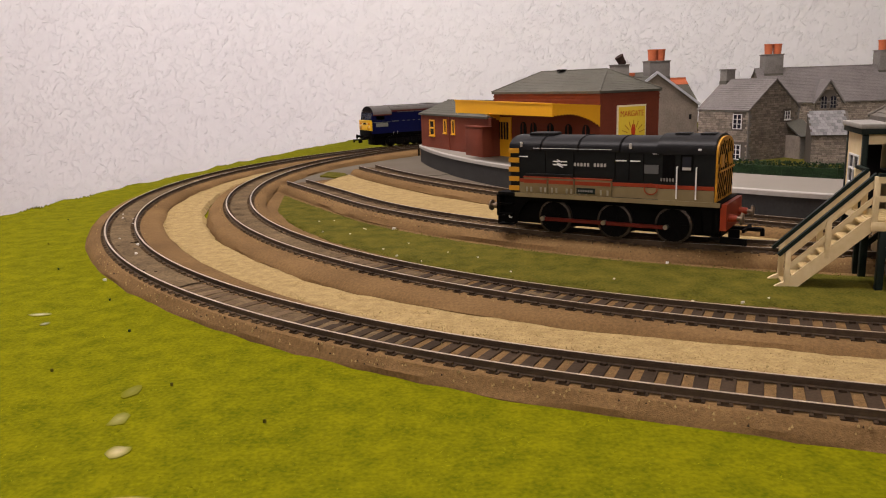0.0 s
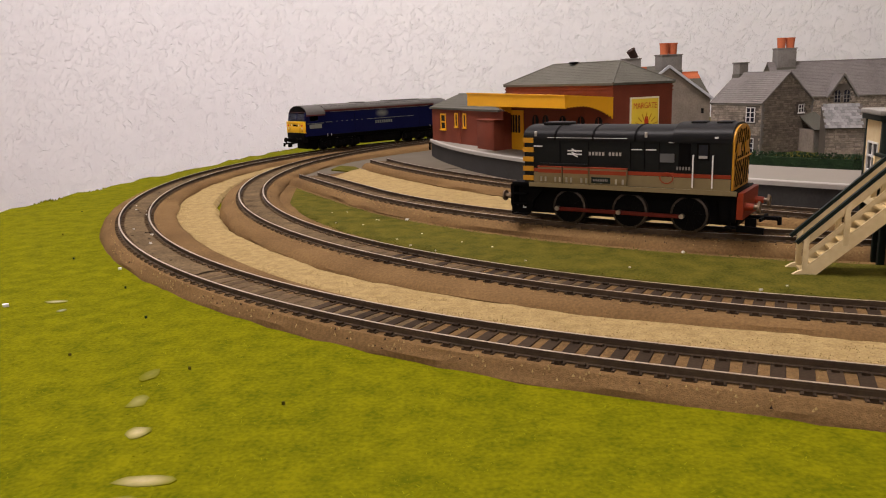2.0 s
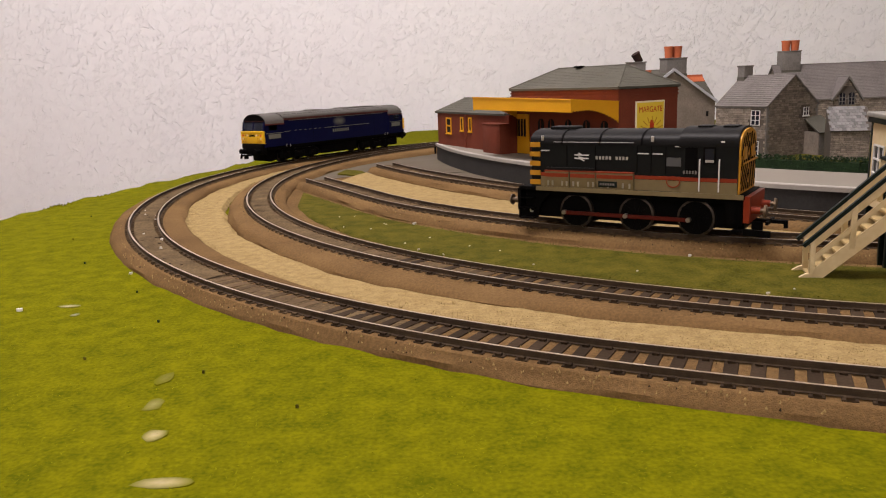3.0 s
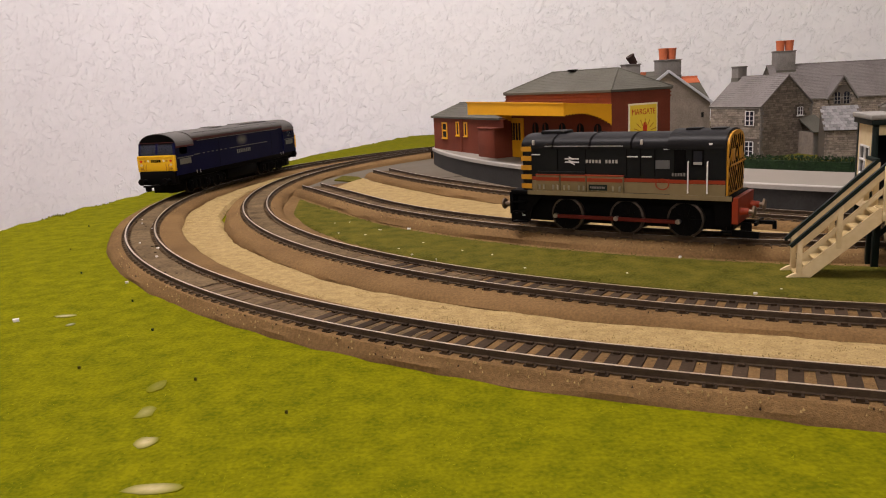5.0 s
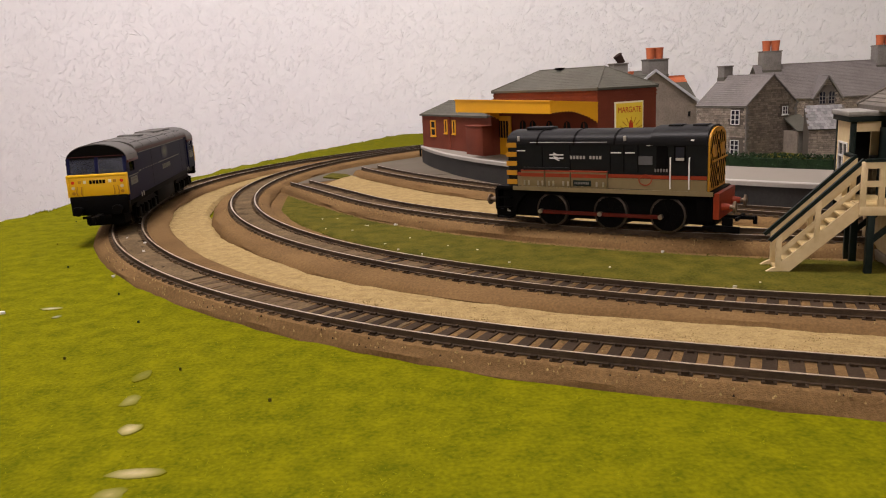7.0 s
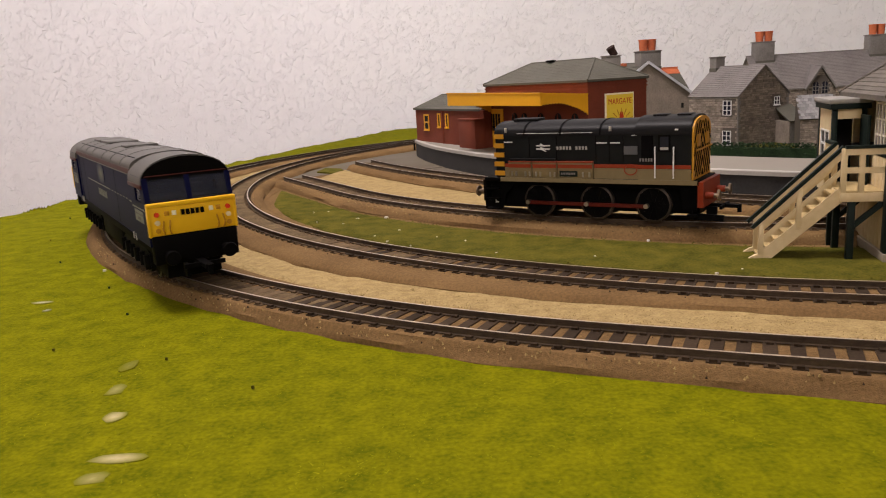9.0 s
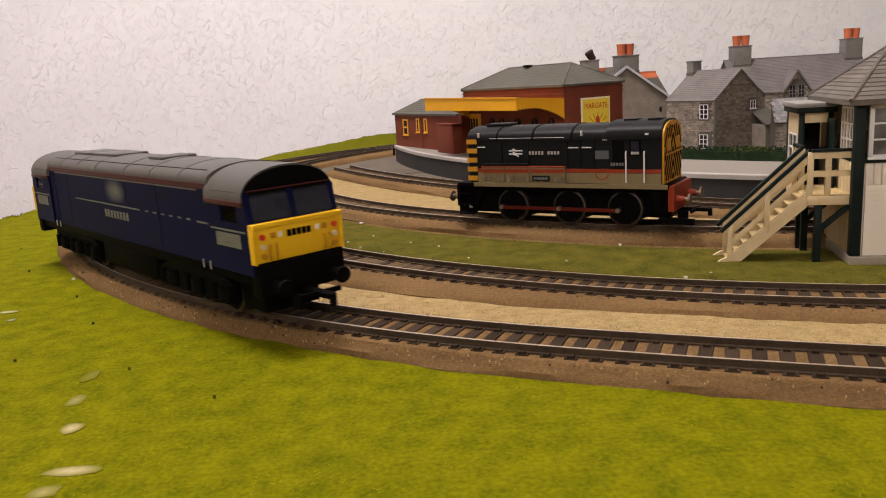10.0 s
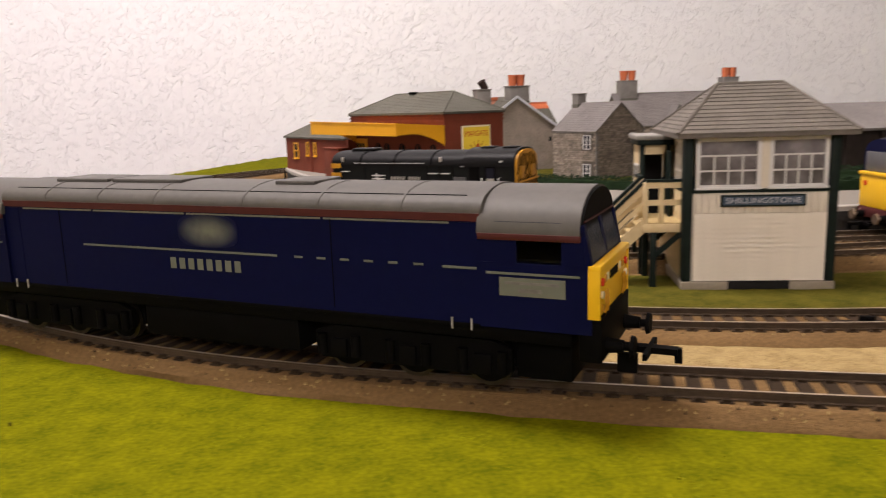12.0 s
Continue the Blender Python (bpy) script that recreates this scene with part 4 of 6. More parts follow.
def build_lean_to():
    ob = thing("lean_to", "narrow lean-to with grey roof and white door post", "shed", plan(388, 800, 0.97, 0.24))
    part("wall", box(bmesh.new(), -9, 12, 0, 25, -0.5, 24), M_STONE, ob)
    part("roof", slab(bmesh.new(), [(-10, -2, 24), (13, -2, 24), (13, 26, 40), (-10, 26, 40)], 1.2), M_SLATE, ob)
    part("door", box(bmesh.new(), 1, 6, -0.8, 0.2, 0, 23), M_PALE, ob, "white door post")
    part("doorway", box(bmesh.new(), -8, 0, -0.5, 0.2, 0, 22), M_CHIM, ob)


M_SLATE_PALE = material("pale_slate_mat", (0.21, 0.205, 0.205), 0.6, grain=500, patches=60, amount=0.2, spread=0.3)
build_cottage()
build_big_house()
build_back_house()
build_shed()
build_lean_to()


def build_hedge(name, pts, w, h, z0, n):
    """A clipped hedge: a core and many small leaf clumps round it."""
    rnd = random.Random(n)
    bm = bmesh.new()
    for a, b in zip(pts, pts[1:]):
        bar(bm, (*a, z0 + h * 0.47), (*b, z0 + h * 0.47), w * 0.8, h * 0.94)
    for _ in range(n):
        k = rnd.randrange(len(pts) - 1)
        u = rnd.random()
        p = [pts[k][i] + (pts[k + 1][i] - pts[k][i]) * u for i in (0, 1)]
        a = rnd.uniform(0, math.pi)
        c = Vector((p[0] + rnd.uniform(-w / 2, w / 2), p[1] + rnd.uniform(-w / 2, w / 2), z0 + h * (rnd.uniform(0.9, 1.06) if rnd.random() < 0.6 else rnd.uniform(0.5, 1.0))))
        q = Euler((rnd.uniform(0, 6), rnd.uniform(0, 6), rnd.uniform(0, 6))).to_matrix()
        s = rnd.uniform(0.5, 1.3)
        vs = [bm.verts.new((c + q @ Vector(v) * s) * MM) for v in ((1, 0, 0), (-0.5, 0.9, 0.2), (-0.5, -0.9, 0.2), (0, 0, 1.0))]
        for f in ((0, 1, 2), (0, 1, 3), (1, 2, 3), (2, 0, 3)):
            bm.faces.new([vs[i] for i in f])
    return tagged(link_mesh(name, bm, M_HEDGE), "dark green clipped hedge behind the platform", "hedge")


n_edge = PLAT_EDGE.length
build_hedge("hedge", [PLAT_EDGE.beside(s, -79) for s in range(180, 700, 40)], 8, 28, -0.5, 5200)


# ---- signal box ----
def build_signal_box():
    ob = thing("signal_box", "cream and dark green model signal box with hipped tile roof", "signal box", plan(198.0, 304.2, 0.97, -0.24))
    w, d = 62, 62
    # plinth with an opening for the rodding, its shade painted as a dark block
    bm = bmesh.new()
    box(bm, -0.8, 19, -1.4, d, -0.5, 5, 0.3)
    box(bm, 44.5, w + 0.8, -1.4, d, -0.5, 5, 0.3)
    box(bm, 19, 44.5, 3, d, -0.5, 5)
    part("plinth", bm, M_CONCRETE, ob, "stone-coloured plinth")
    part("rod_opening", box(bmesh.new(), 19, 44.5, -0.7, 3.2, 0, 5), M_DARK, ob)
    wall = part("wall", box(bmesh.new(), 0.8, w - 0.8, 0.8, d, 5, 44), M_PALE, ob)
    me = bpy.data.meshes.new("weatherboard")
    bm = hull(bmesh.new(), [(0.8, 0.0), (-0.55, 0.0), (-0.05, 2.05), (0.8, 2.05)], 4.2, w - 3.4, "x")
    bm.to_mesh(me)
    bm.free()
    me.materials.append(M_PALE)
    for i in range(14):
        b = new("weatherboard", me)
        b.parent = wall
        b.location.z = (5.4 + i * 2.08) * MM
    for i in range(18):
        x = 4.2 + i * 3.0
        part("matchboard", box(bmesh.new(), x, x + 2.75, 0.25, 0.9, 34.6, 43.4, 0.1), M_PALE, wall)
    for i in range(11):
        y = 5 + i * 5.2
        part("side_board", box(bmesh.new(), 0.2, 0.9, y, y + 4.9, 5.2, 43.6, 0.1), M_CREAM, wall)
    for x0, x1 in ((-0.6, 3.4), (w - 3.0, w + 0.6)):
        part("corner_post", box(bmesh.new(), x0, x1, -0.7, 3.6, 5, 68, 0.25), M_GREEN, ob, "dark green corner post")
    part("waist_rail", box(bmesh.new(), 0, w, -0.6, d, 43.6, 45.2, 0.2), M_GREEN, ob)
    part("wall_plate", box(bmesh.new(), 0, w, 0.3, d, 66.4, 68.2), M_GREEN, ob)
    part("operating_floor", box(bmesh.new(), 2, w - 2, 3, d - 1, 44, 45), M_STEP, ob)
    part("back_wall", box(bmesh.new(), 1, w - 1, d - 2, d - 0.5, 45, 66.5), M_CREAM, ob)
    part("lever_frame", box(bmesh.new(), 10, 48, 22, 30, 45, 54, 0.6), M_BRICK, ob)
    # front windows
    for x0, x1 in ((4.6, 31.4), (34.4, 58.4)):
        win = part("window", box(bmesh.new(), x0 + 1.6, x1 - 1.6, 0.9, 1.2, 46.0, 65.4), M_BOXGLASS, ob, "small-paned sliding window")
        win.visible_shadow = False
        bm = bmesh.new()
        box(bm, x0, x0 + 1.8, 0.0, 2.0, 45.2, 66.6, 0.15), box(bm, x1 - 1.8, x1, 0.0, 2.0, 45.2, 66.6, 0.15)
        box(bm, x0, x1, 0.0, 2.0, 45.2, 46.8), box(bm, x0, x1, 0.0, 2.0, 65.2, 66.6)
        part("frame", bm, M_WHITE, win)
        bm = bmesh.new()
        for i in range(1, 4):
            xx = x0 + 1.8 + (x1 - x0 - 3.6) * i / 4
            box(bm, xx - 0.3, xx + 0.3, 0.3, 1.0, 46.4, 59.4)
        for zz in (52.8, 59.2):
            box(bm, x0 + 1.2, x1 - 1.2, 0.3, 1.0, zz - 0.35, zz + 0.35)
        part("glazing_grid", bm, M_WHITE, win)
        part("sill", box(bmesh.new(), x0 - 0.3, x1 + 0.3, -1.0, 0.4, 44.9, 45.8, 0.1), M_WHITE, win)
    part("mullion", box(bmesh.new(), 31.3, 34.5, -0.3, 2.2, 45.2, 66.6, 0.2), M_PALE, ob)
    # side windows, between the corner post and the porch, and on the far side
    for x in (0.2, w - 1.2):
        for y0 in (5, 17, 29) if x > 5 else (5.5, 14):
            win = part("window", box(bmesh.new(), x + 0.3, x + 0.6, y0, y0 + 8.4, 46, 65), M_BOXGLASS, ob)
            win.visible_shadow = False
            bm = bmesh.new()
            for yy in (y0, y0 + 4.0, y0 + 7.8):
                box(bm, x - 0.2, x + 1.2, yy, yy + 0.7, 45.2, 66.4)
            for zz in (45.6, 52, 58.5, 65):
                box(bm, x - 0.1, x + 1.1, y0, y0 + 8.4, zz, zz + 0.7)
            part("frame", bm, M_PALE, win)
    # name board
    board = part("name_board", box(bmesh.new(), 15, 49.6, -1.2, -0.2, 37.6, 42.6, 0.15), M_GREEN, ob, "dark name board with white capitals")
    part("board_field", box(bmesh.new(), 15.9, 48.7, -1.35, -1.1, 38.3, 41.9), M_SIGNBLUE, board)
    text_part("SHILLINGSTONE", 3.2, Matrix.Translation((0.0323, -0.0014, 0.0401)) @ pose(0, 0, 0, 90), M_LILAC, board, wide=30.5)
    # roof in lapped courses
    roof = part("roof_core", hip_roof(bmesh.new(), -4, w + 6.5, -5, d + 5, 68.2, 19.5, 48, 88.9, 1, 0.0, 1.2), M_BOXROOF, ob, "grey-brown tiled hipped roof")
    courses = 13
    for i in range(courses):
        u, v = i / courses, (i + 1) / courses
        bm = bmesh.new()
        ym = d / 2
        def ring(k, lift):
            return [(-4 + 23.5 * k, -5 + (ym + 5) * k), (w + 6.5 + (41.5 - w) * k, -5 + (ym + 5) * k), (w + 6.5 + (41.5 - w) * k, d + 5 - (ym + 5) * k), (-4 + 23.5 * k, d + 5 - (ym + 5) * k)], 68.4 + 20.8 * k + lift
        (lo, zl), (hi, zh) = ring(u, 0.75), ring(min(1, v + 0.02), 0.25)
        a = [bm.verts.new((x * MM, y * MM, zl * MM)) for x, y in lo]
        b = [bm.verts.new((x * MM, y * MM, zh * MM)) for x, y in hi]
        c = [bm.verts.new((x * MM, y * MM, (zl - 0.95) * MM)) for x, y in lo]
        for j in range(4):
            k = (j + 1) % 4
            bm.faces.new((a[j], a[k], b[k], b[j])), bm.faces.new((c[j], c[k], a[k], a[j]))
        part("tile_course", bm, M_BOXROOF, roof)
    bm = bmesh.new()
    rod(bm, (19.5, d / 2, 89.4), (48, d / 2, 89.4), 0.9, 8)
    for x, y, rx in ((-4, -5, 19.5), (w + 6.5, -5, 48), (-4, d + 5, 19.5), (w + 6.5, d + 5, 48)):
        rod(bm, (x, y, 68.9), (rx, d / 2, 89.4), 0.9, 8)
    part("hip_tiles", bm, M_BOXROOF, roof)
    part("fascia", box(bmesh.new(), -3.6, w + 6.1, -4.6, d + 4.6, 66.9, 68.3, 0.2), M_CONCRETE, ob)
    # porch
    porch = part("porch", box(bmesh.new(), -15.6, 0.2, 60.5, 61.5, 27, 63), M_CREAM, ob, "cream boarded entrance porch")
    part("lintel", box(bmesh.new(), -15.6, 0, 35.6, 36.8, 58.2, 63), M_CREAM, porch)
    part("side_panel", box(bmesh.new(), -15.8, -14.8, 36, 61, 53, 63), M_CREAM, porch)
    part("side_panel", box(bmesh.new(), -15.8, -14.8, 36, 61, 27, 33), M_CREAM, porch)
    part("side_panel", box(bmesh.new(), -15.8, -14.8, 36, 40.5, 33, 53), M_CREAM, porch)
    part("side_panel", box(bmesh.new(), -15.8, -14.8, 56, 61, 33, 53), M_CREAM, porch)
    part("inner_wall", box(bmesh.new(), -14.6, 0, 58, 59, 27, 63), M_DARK, porch)
    porch.scale = (0.86, 1, 1)
    win = part("window", box(bmesh.new(), -15.5, -15.1, 40.5, 56, 33, 53), M_GLAZE, porch)
    bm = bmesh.new()
    for yy in (40.5, 47.8, 55.2):
        box(bm, -16.3, -15.2, yy, yy + 0.9, 33, 53)
    for zz in (33, 39.5, 46, 52.2):
        box(bm, -16.2, -15.3, 40.5, 56, zz, zz + 0.8)
    part("frame", bm, M_WHITE, win)
    for x, y in ((-16, 35.4), (-16, 60)):
        part("post", box(bmesh.new(), x - 0.2, x + 2.4, y, y + 2.2, -0.5, 63.2, 0.2), M_GREEN, porch, "dark green timber post")
    part("door_post", box(bmesh.new(), -2.4, 0, 34.8, 36.4, 27, 63), M_GREEN, porch)
    part("open_door", box(bmesh.new(), -2.8, -1.4, 24, 36, 27.4, 60, 0.2), M_GREEN, porch, "dark green door standing open")
    part("porch_floor", box(bmesh.new(), -16, 0, 34, 61, 24.5, 27), M_CREAM, porch)
    top = part("porch_roof", box(bmesh.new(), -18.6, 2, 32.5, 63.5, 65.0, 67.2, 0.5), M_PORCHROOF, porch, "flat pale felt roof")
    part("fascia", box(bmesh.new(), -17.8, 1.5, 33.4, 62.8, 62.6, 65.0, 0.2), M_GREEN, top)
    # landing, its posts and rails
    x0, zl = -16.4, 30.2
    land = part("landing", box(bmesh.new(), x0, 1.4, 4.6, 36, 26.0, 29.8, 0.3), M_CREAM, ob, "cream timber landing")
    for i in range(6):
        part("deck_board", box(bmesh.new(), x0 + 0.3, 1.2, 4.9 + i * 5.2, 9.9 + i * 5.2, 29.6, zl, 0.1), M_STEP, land)
    for y in (6.0, 30):
        part("post", box(bmesh.new(), -13.2, -10.4, y - 1.3, y + 1.3, -0.5, 26.2, 0.2), M_GREEN, land)
        part("brace", bar(bmesh.new(), (-11.0, y, 15.5), (0.4, y, 25.6), 1.6, 2.2), M_GREEN, land)
    for x, y in ((x0 + 1.0, 5.6), (-8.6, 5.6), (x0 + 1.0, 21.5), (x0 + 1.0, 35)):
        part("rail_post", box(bmesh.new(), x - 1.1, x + 1.1, y - 0.9, y + 0.9, 29.6, 48.2, 0.2), M_CREAM, land)
    for p, q in (((x0 + 1.0, 5.0), (1.0, 5.0)), ((x0 + 1.0, 21.5), (x0 + 1.0, 35))):
        for z, h in ((46.8, 2.6), (39.2, 2.4)):
            part("rail", bar(bmesh.new(), (*p, z), (*q, z), 1.1, h), M_CREAM, land)
        part("handrail", bar(bmesh.new(), (*p, 48.8), (*q, 48.8), 2.2, 1.2), M_GREEN, land, "dark green handrail")
    # stairs
    stairs = thing("signal_box_stairs", "cream timber staircase with dark green handrails up to the signal box", "staircase", ob.matrix_basis.copy())
    steps, run, foot = 9, 31.5, -47.5
    for i in range(steps):
        x = foot + run * i / steps
        z = zl * (i + 1) / steps
        part("step", box(bmesh.new(), x, x + 4.6, 7.9, 20.4, z - 2.0, z - 0.9, 0.15), M_STEP, stairs)
    for y in (7.2, 21.2):
        bm = hull(bmesh.new(), [(foot - 0.6, -0.2), (foot + 3.4, -0.2), (foot + run + 0.8, zl - 4.4), (foot + run + 0.8, zl + 1.0), (foot + run - 1.0, zl + 1.0), (foot - 0.6, 3.2)], y - 0.6, y + 0.6, "y")
        hull(bm, [(foot - 5.0, -0.2), (foot + 0.4, -0.2), (foot + 0.4, 3.6), (foot - 1.6, 3.0), (foot - 5.0, 0.9)], y - 0.8, y + 0.8, "y")
        part("stringer", bm, M_CREAM, stairs)
        for u in (0.03, 0.5):
            x, z = foot + run * u, zl * u
            part("baluster", box(bmesh.new(), x - 1.1, x + 1.1, y - 0.75, y + 0.75, max(0.2, z - 1), z + 17.0, 0.15), M_CREAM, stairs)
        for up, h in ((15.4, 2.4), (8.6, 1.9)):
            part("rail", bar(bmesh.new(), (foot + 0.2, y, up), (foot + run + 0.4, y, zl + up), 0.9, h), M_CREAM, stairs)
        part("handrail", bar(bmesh.new(), (foot - 2.8, y, 15.0), (foot + run + 0.6, y, zl + 18.6), 2.0, 1.5), M_GREEN, stairs, "dark green handrail")


# the panes' lilac reflection is put into the base colour, in patches
M_BOXGLASS = material("box_window_reflection_mat", (0.25, 0.225, 0.235), 0.08, gloss=0.5, grain=60, patches=90, amount=0.65, clip=(0.42, 0.6))
M_SIGNBLUE = material("sign_field_mat", (0.07, 0.10, 0.14), 0.4, grain=300, patches=80, amount=0.3)
M_PORCHROOF = material("pale_felt_mat", (0.30, 0.285, 0.26), 0.7, grain=400, patches=80, amount=0.3)
build_signal_box()


# ---- shunting locomotive standing on the siding ----
def wheel(parent, x, y, r, mat, rim_mat, name="wheel", thick=2.6, spokes=0):
    bm = rod(bmesh.new(), (x, y - thick / 2, r), (x, y + thick / 2, r), r - 0.6, 28)
    w = part(name, bm, mat, parent)
    bm = bmesh.new()
    n = 32
    out_r, in_r, s = r, r - 1.1, (1 if y > 0 else -1)
    ring = []
    for i in range(n):
        a = 2 * math.pi * i / n
        ring.append([bm.verts.new(((x + q * math.cos(a)) * MM, (y + o * s) * MM, (r + q * math.sin(a)) * MM)) for q, o in ((out_r, thick / 2), (in_r, thick / 2 + 0.3), (in_r, -thick / 2), (out_r, -thick / 2))])
    for i in range(n):
        a, b = ring[i], ring[(i + 1) % n]
        for j in range(4):
            bm.faces.new((a[j], a[(j + 1) % 4], b[(j + 1) % 4], b[j]))
    part("tyre", bm, rim_mat, w)
    if spokes:
        bm = bmesh.new()
        for i in range(spokes):
            a = 2 * math.pi * i / spokes
            bar(bm, (x, y + s * 1.4, r), (x + (r - 1) * math.cos(a), y + s * 1.4, r + (r - 1) * math.sin(a)), 0.6, 0.9)
        part("spokes", bm, mat, w)
    return w


def buffer(parent, x, y, z, sgn, stock_mat, l=7.0, head=None):
    bm = rod(bmesh.new(), (x, y, z), (x + sgn * l * 0.6, y, z), 2.0, 14, 1.6)
    b = part("buffer", bm, stock_mat, parent)
    bm = rod(bmesh.new(), (x + sgn * l * 0.6, y, z), (x + sgn * (l - 1), y, z), 1.1, 12)
    rod(bm, (x + sgn * (l - 1), y, z), (x + sgn * l, y, z), 3.0, 18, 2.7)
    part("buffer_head", bm, head or M_BUFFER, b)


def coupling(parent, x, z, sgn, l=14.0):
    bm = bmesh.new()
    bar(bm, (x - sgn * 4, 0, z), (x + sgn * l, 0, z), 3.2, 1.6)
    bar(bm, (x + sgn * l, 0, z + 0.8), (x + sgn * (l + 0.2), 0, z - 3.0), 1.6, 1.8)
    bar(bm, (x + sgn * (l - 7), -8.0, z), (x + sgn * (l - 7), 8.0, z), 1.2, 1.6)
    bar(bm, (x, -6, z - 2.2), (x + sgn * 5, -6, z - 2.2), 1.4, 5.0)
    part("coupling", bm, M_BLACK, parent, "black hook coupling")


def word_bars(parent, x0, x1, z, h, y, s, n, mat, gaps=()):
    """Unread or withheld lettering as plain bars."""
    bm = bmesh.new()
    step = (x1 - x0) / n
    for i in range(n):
        if i in gaps:
            continue
        box(bm, x0 + i * step, x0 + (i + 0.62) * step, min(y, y + s * 0.15), max(y, y + s * 0.15), z, z + h)
    return part("lettering", bm, mat, parent)


def body_outline(half, z0, eave, crown, n=9, power=2.3):
    """A loco's cross section: upright sides and a rounded roof."""
    out = [(-half, z0)]
    for i in range(n + 1):
        a = math.pi - math.pi * i / n
        c, s = math.cos(a), math.sin(a)
        out.append((half * math.copysign(abs(c) ** (2 / power), c), eave + (crown - eave) * abs(s) ** (2 / power)))
    out.append((half, z0))
    return out


def build_shunter(m):
    ob = thing("shunting_locomotive", "dark grey model shunting locomotive with red stripe on the siding", "locomotive", m)
    # frames and running plate
    part("frame", box(bmesh.new(), -54, 60, -8, 8, 4.5, 20), M_BLACK, ob)
    for y in (-13.4, 12.2):
        out = [(-54, 4.5), (-47, 4.5), (-45, 12), (-40, 17.6), (52, 17.6), (53, 7), (60, 7), (60, 20), (-54, 20)]
        part("outside_frame", hull(bmesh.new(), out, y, y + 1.2, "y"), M_BLACK, ob)
    part("running_plate", box(bmesh.new(), -56.5, 61.5, -16.6, 16.6, 19.8, 22.0, 0.3), M_BLACK, ob)
    for y in (-16.9, 16.3):
        part("plate_edge", box(bmesh.new(), -46, 61, y, y + 0.6, 20.0, 22.2), M_SBEIGE, ob, "beige running plate edge")
    hood = part("hood", hull(bmesh.new(), body_outline(14.6, 22, 44.5, 51.3, 13), -49.5, 32, "x"), M_SHUNT, ob, "dark grey engine hood")
    roof_out = [p for p in body_outline(15.0, 44.4, 45.2, 51.9, 13)]
    roof = part("hood_roof", hull(bmesh.new(), roof_out, -50, 31, "x"), M_SROOF, ob, "black rounded hood roof")
    for x in (-32, -11, 11):
        part("roof_band", hull(bmesh.new(), body_outline(15.25, 44.6, 45.4, 52.15, 13), x, x + 0.9, "x"), M_BLACK, roof)
    part("exhaust_cover", box(bmesh.new(), -43, -28, -5, 5, 51.2, 53.2, 0.7), M_SROOF, roof)
    cab = part("cab", hull(bmesh.new(), body_outline(16.0, 22, 45.5, 52.6, 13), 31.5, 58, "x"), M_SHUNT, ob, "dark grey cab")
    part("cab_roof", hull(bmesh.new(), body_outline(16.4, 44.2, 46.0, 53.2, 13), 30.5, 57.6, "x"), M_SROOF, cab)
    for x in (36, 48):
        part("roof_hatch", box(bmesh.new(), x, x + 7, -6, 2, 52.4, 53.7, 0.3), M_SROOF, cab)
    part("nose_grille", box(bmesh.new(), -51.2, -49.4, -11, 11, 25, 45, 0.4), M_BLACK, hood)
    for s in (-1, 1):
        y = s * 14.6
        lo, hi = sorted((y, y + s * 0.25))
        # stripes on the hood, hazard bars round the nose
        part("red_stripe", box(bmesh.new(), -44, 31.4, lo, hi, 27.8, 29.6), M_SRED, hood)
        part("beige_band", box(bmesh.new(), -44, 31.4, lo, hi, 22.2, 27.6), M_SBEIGE, hood)
        lo2, hi2 = sorted((s * 14.6, s * 15.1))
        for i in range(5):
            part("hazard_bar", box(bmesh.new(), -50.4, -44.2, lo2, hi2, 23.0 + i * 5.0, 25.6 + i * 5.0), M_HAZARD, hood, "yellow warning bar")
        # battery boxes
        lo3, hi3 = sorted((s * 14.6, s * 16.4))
        for x0, x1 in ((-41, -27), (-26.6, -12.2), (-11.8, 8)):
            b = part("battery_box", box(bmesh.new(), x0, x1, lo3, hi3, 22.2, 30.9, 0.35), M_SBEIGE, hood)
            l4, h4 = sorted((s * 16.3, s * 16.65))
            part("red_stripe", box(bmesh.new(), x0 + 0.3, x1 - 0.3, l4, h4, 27.6, 29.5), M_SRED, b)
            part("lid_edge", box(bmesh.new(), x0, x1, *sorted((s * 14.6, s * 16.9)), 30.5, 31.1, 0.15), M_SRED, b)
            for dx in (0.12, 0.3, 0.7, 0.88):
                part("catch", box(bmesh.new(), x0 + (x1 - x0) * dx, x0 + (x1 - x0) * dx + 1.0, l4, h4 + 0.1, 23.0, 25.5), M_STEEL, b)
        part("box_top_vents", box(bmesh.new(), -40, -13, lo3, hi3 - 0.4, 30.9, 32.6, 0.3), M_SHUNT, hood)
        l5, h5 = sorted((s * 16.4, s * 16.75))
        plate = part("nameplate", box(bmesh.new(), -14.5 + 4, -0.5, l5, h5, 23.2, 26.2), M_GREEN, hood, "dark nameplate")
        word_bars(plate, -9.6, -1.4, 24.2, 1.1, s * 16.75, s, 9, M_CHIM)
        # thin white lines, door joints, hinges
        for x0, x1, z in ((-36, 7.4, 45.4), (-44, -39, 41.0), (9.5, 15, 40.2), (17, 22, 40.2), (28, 31, 44.0)):
            part("white_line", box(bmesh.new(), x0, x1, lo - 0.05, hi + 0.05, z, z + 0.55), M_LETTER, hood)
        for x in (-29, -13, 9, 16.2, 23.5):
            part("door_joint", box(bmesh.new(), x, x + 0.35, lo, hi, 31, 44.2), M_BLACK, hood)
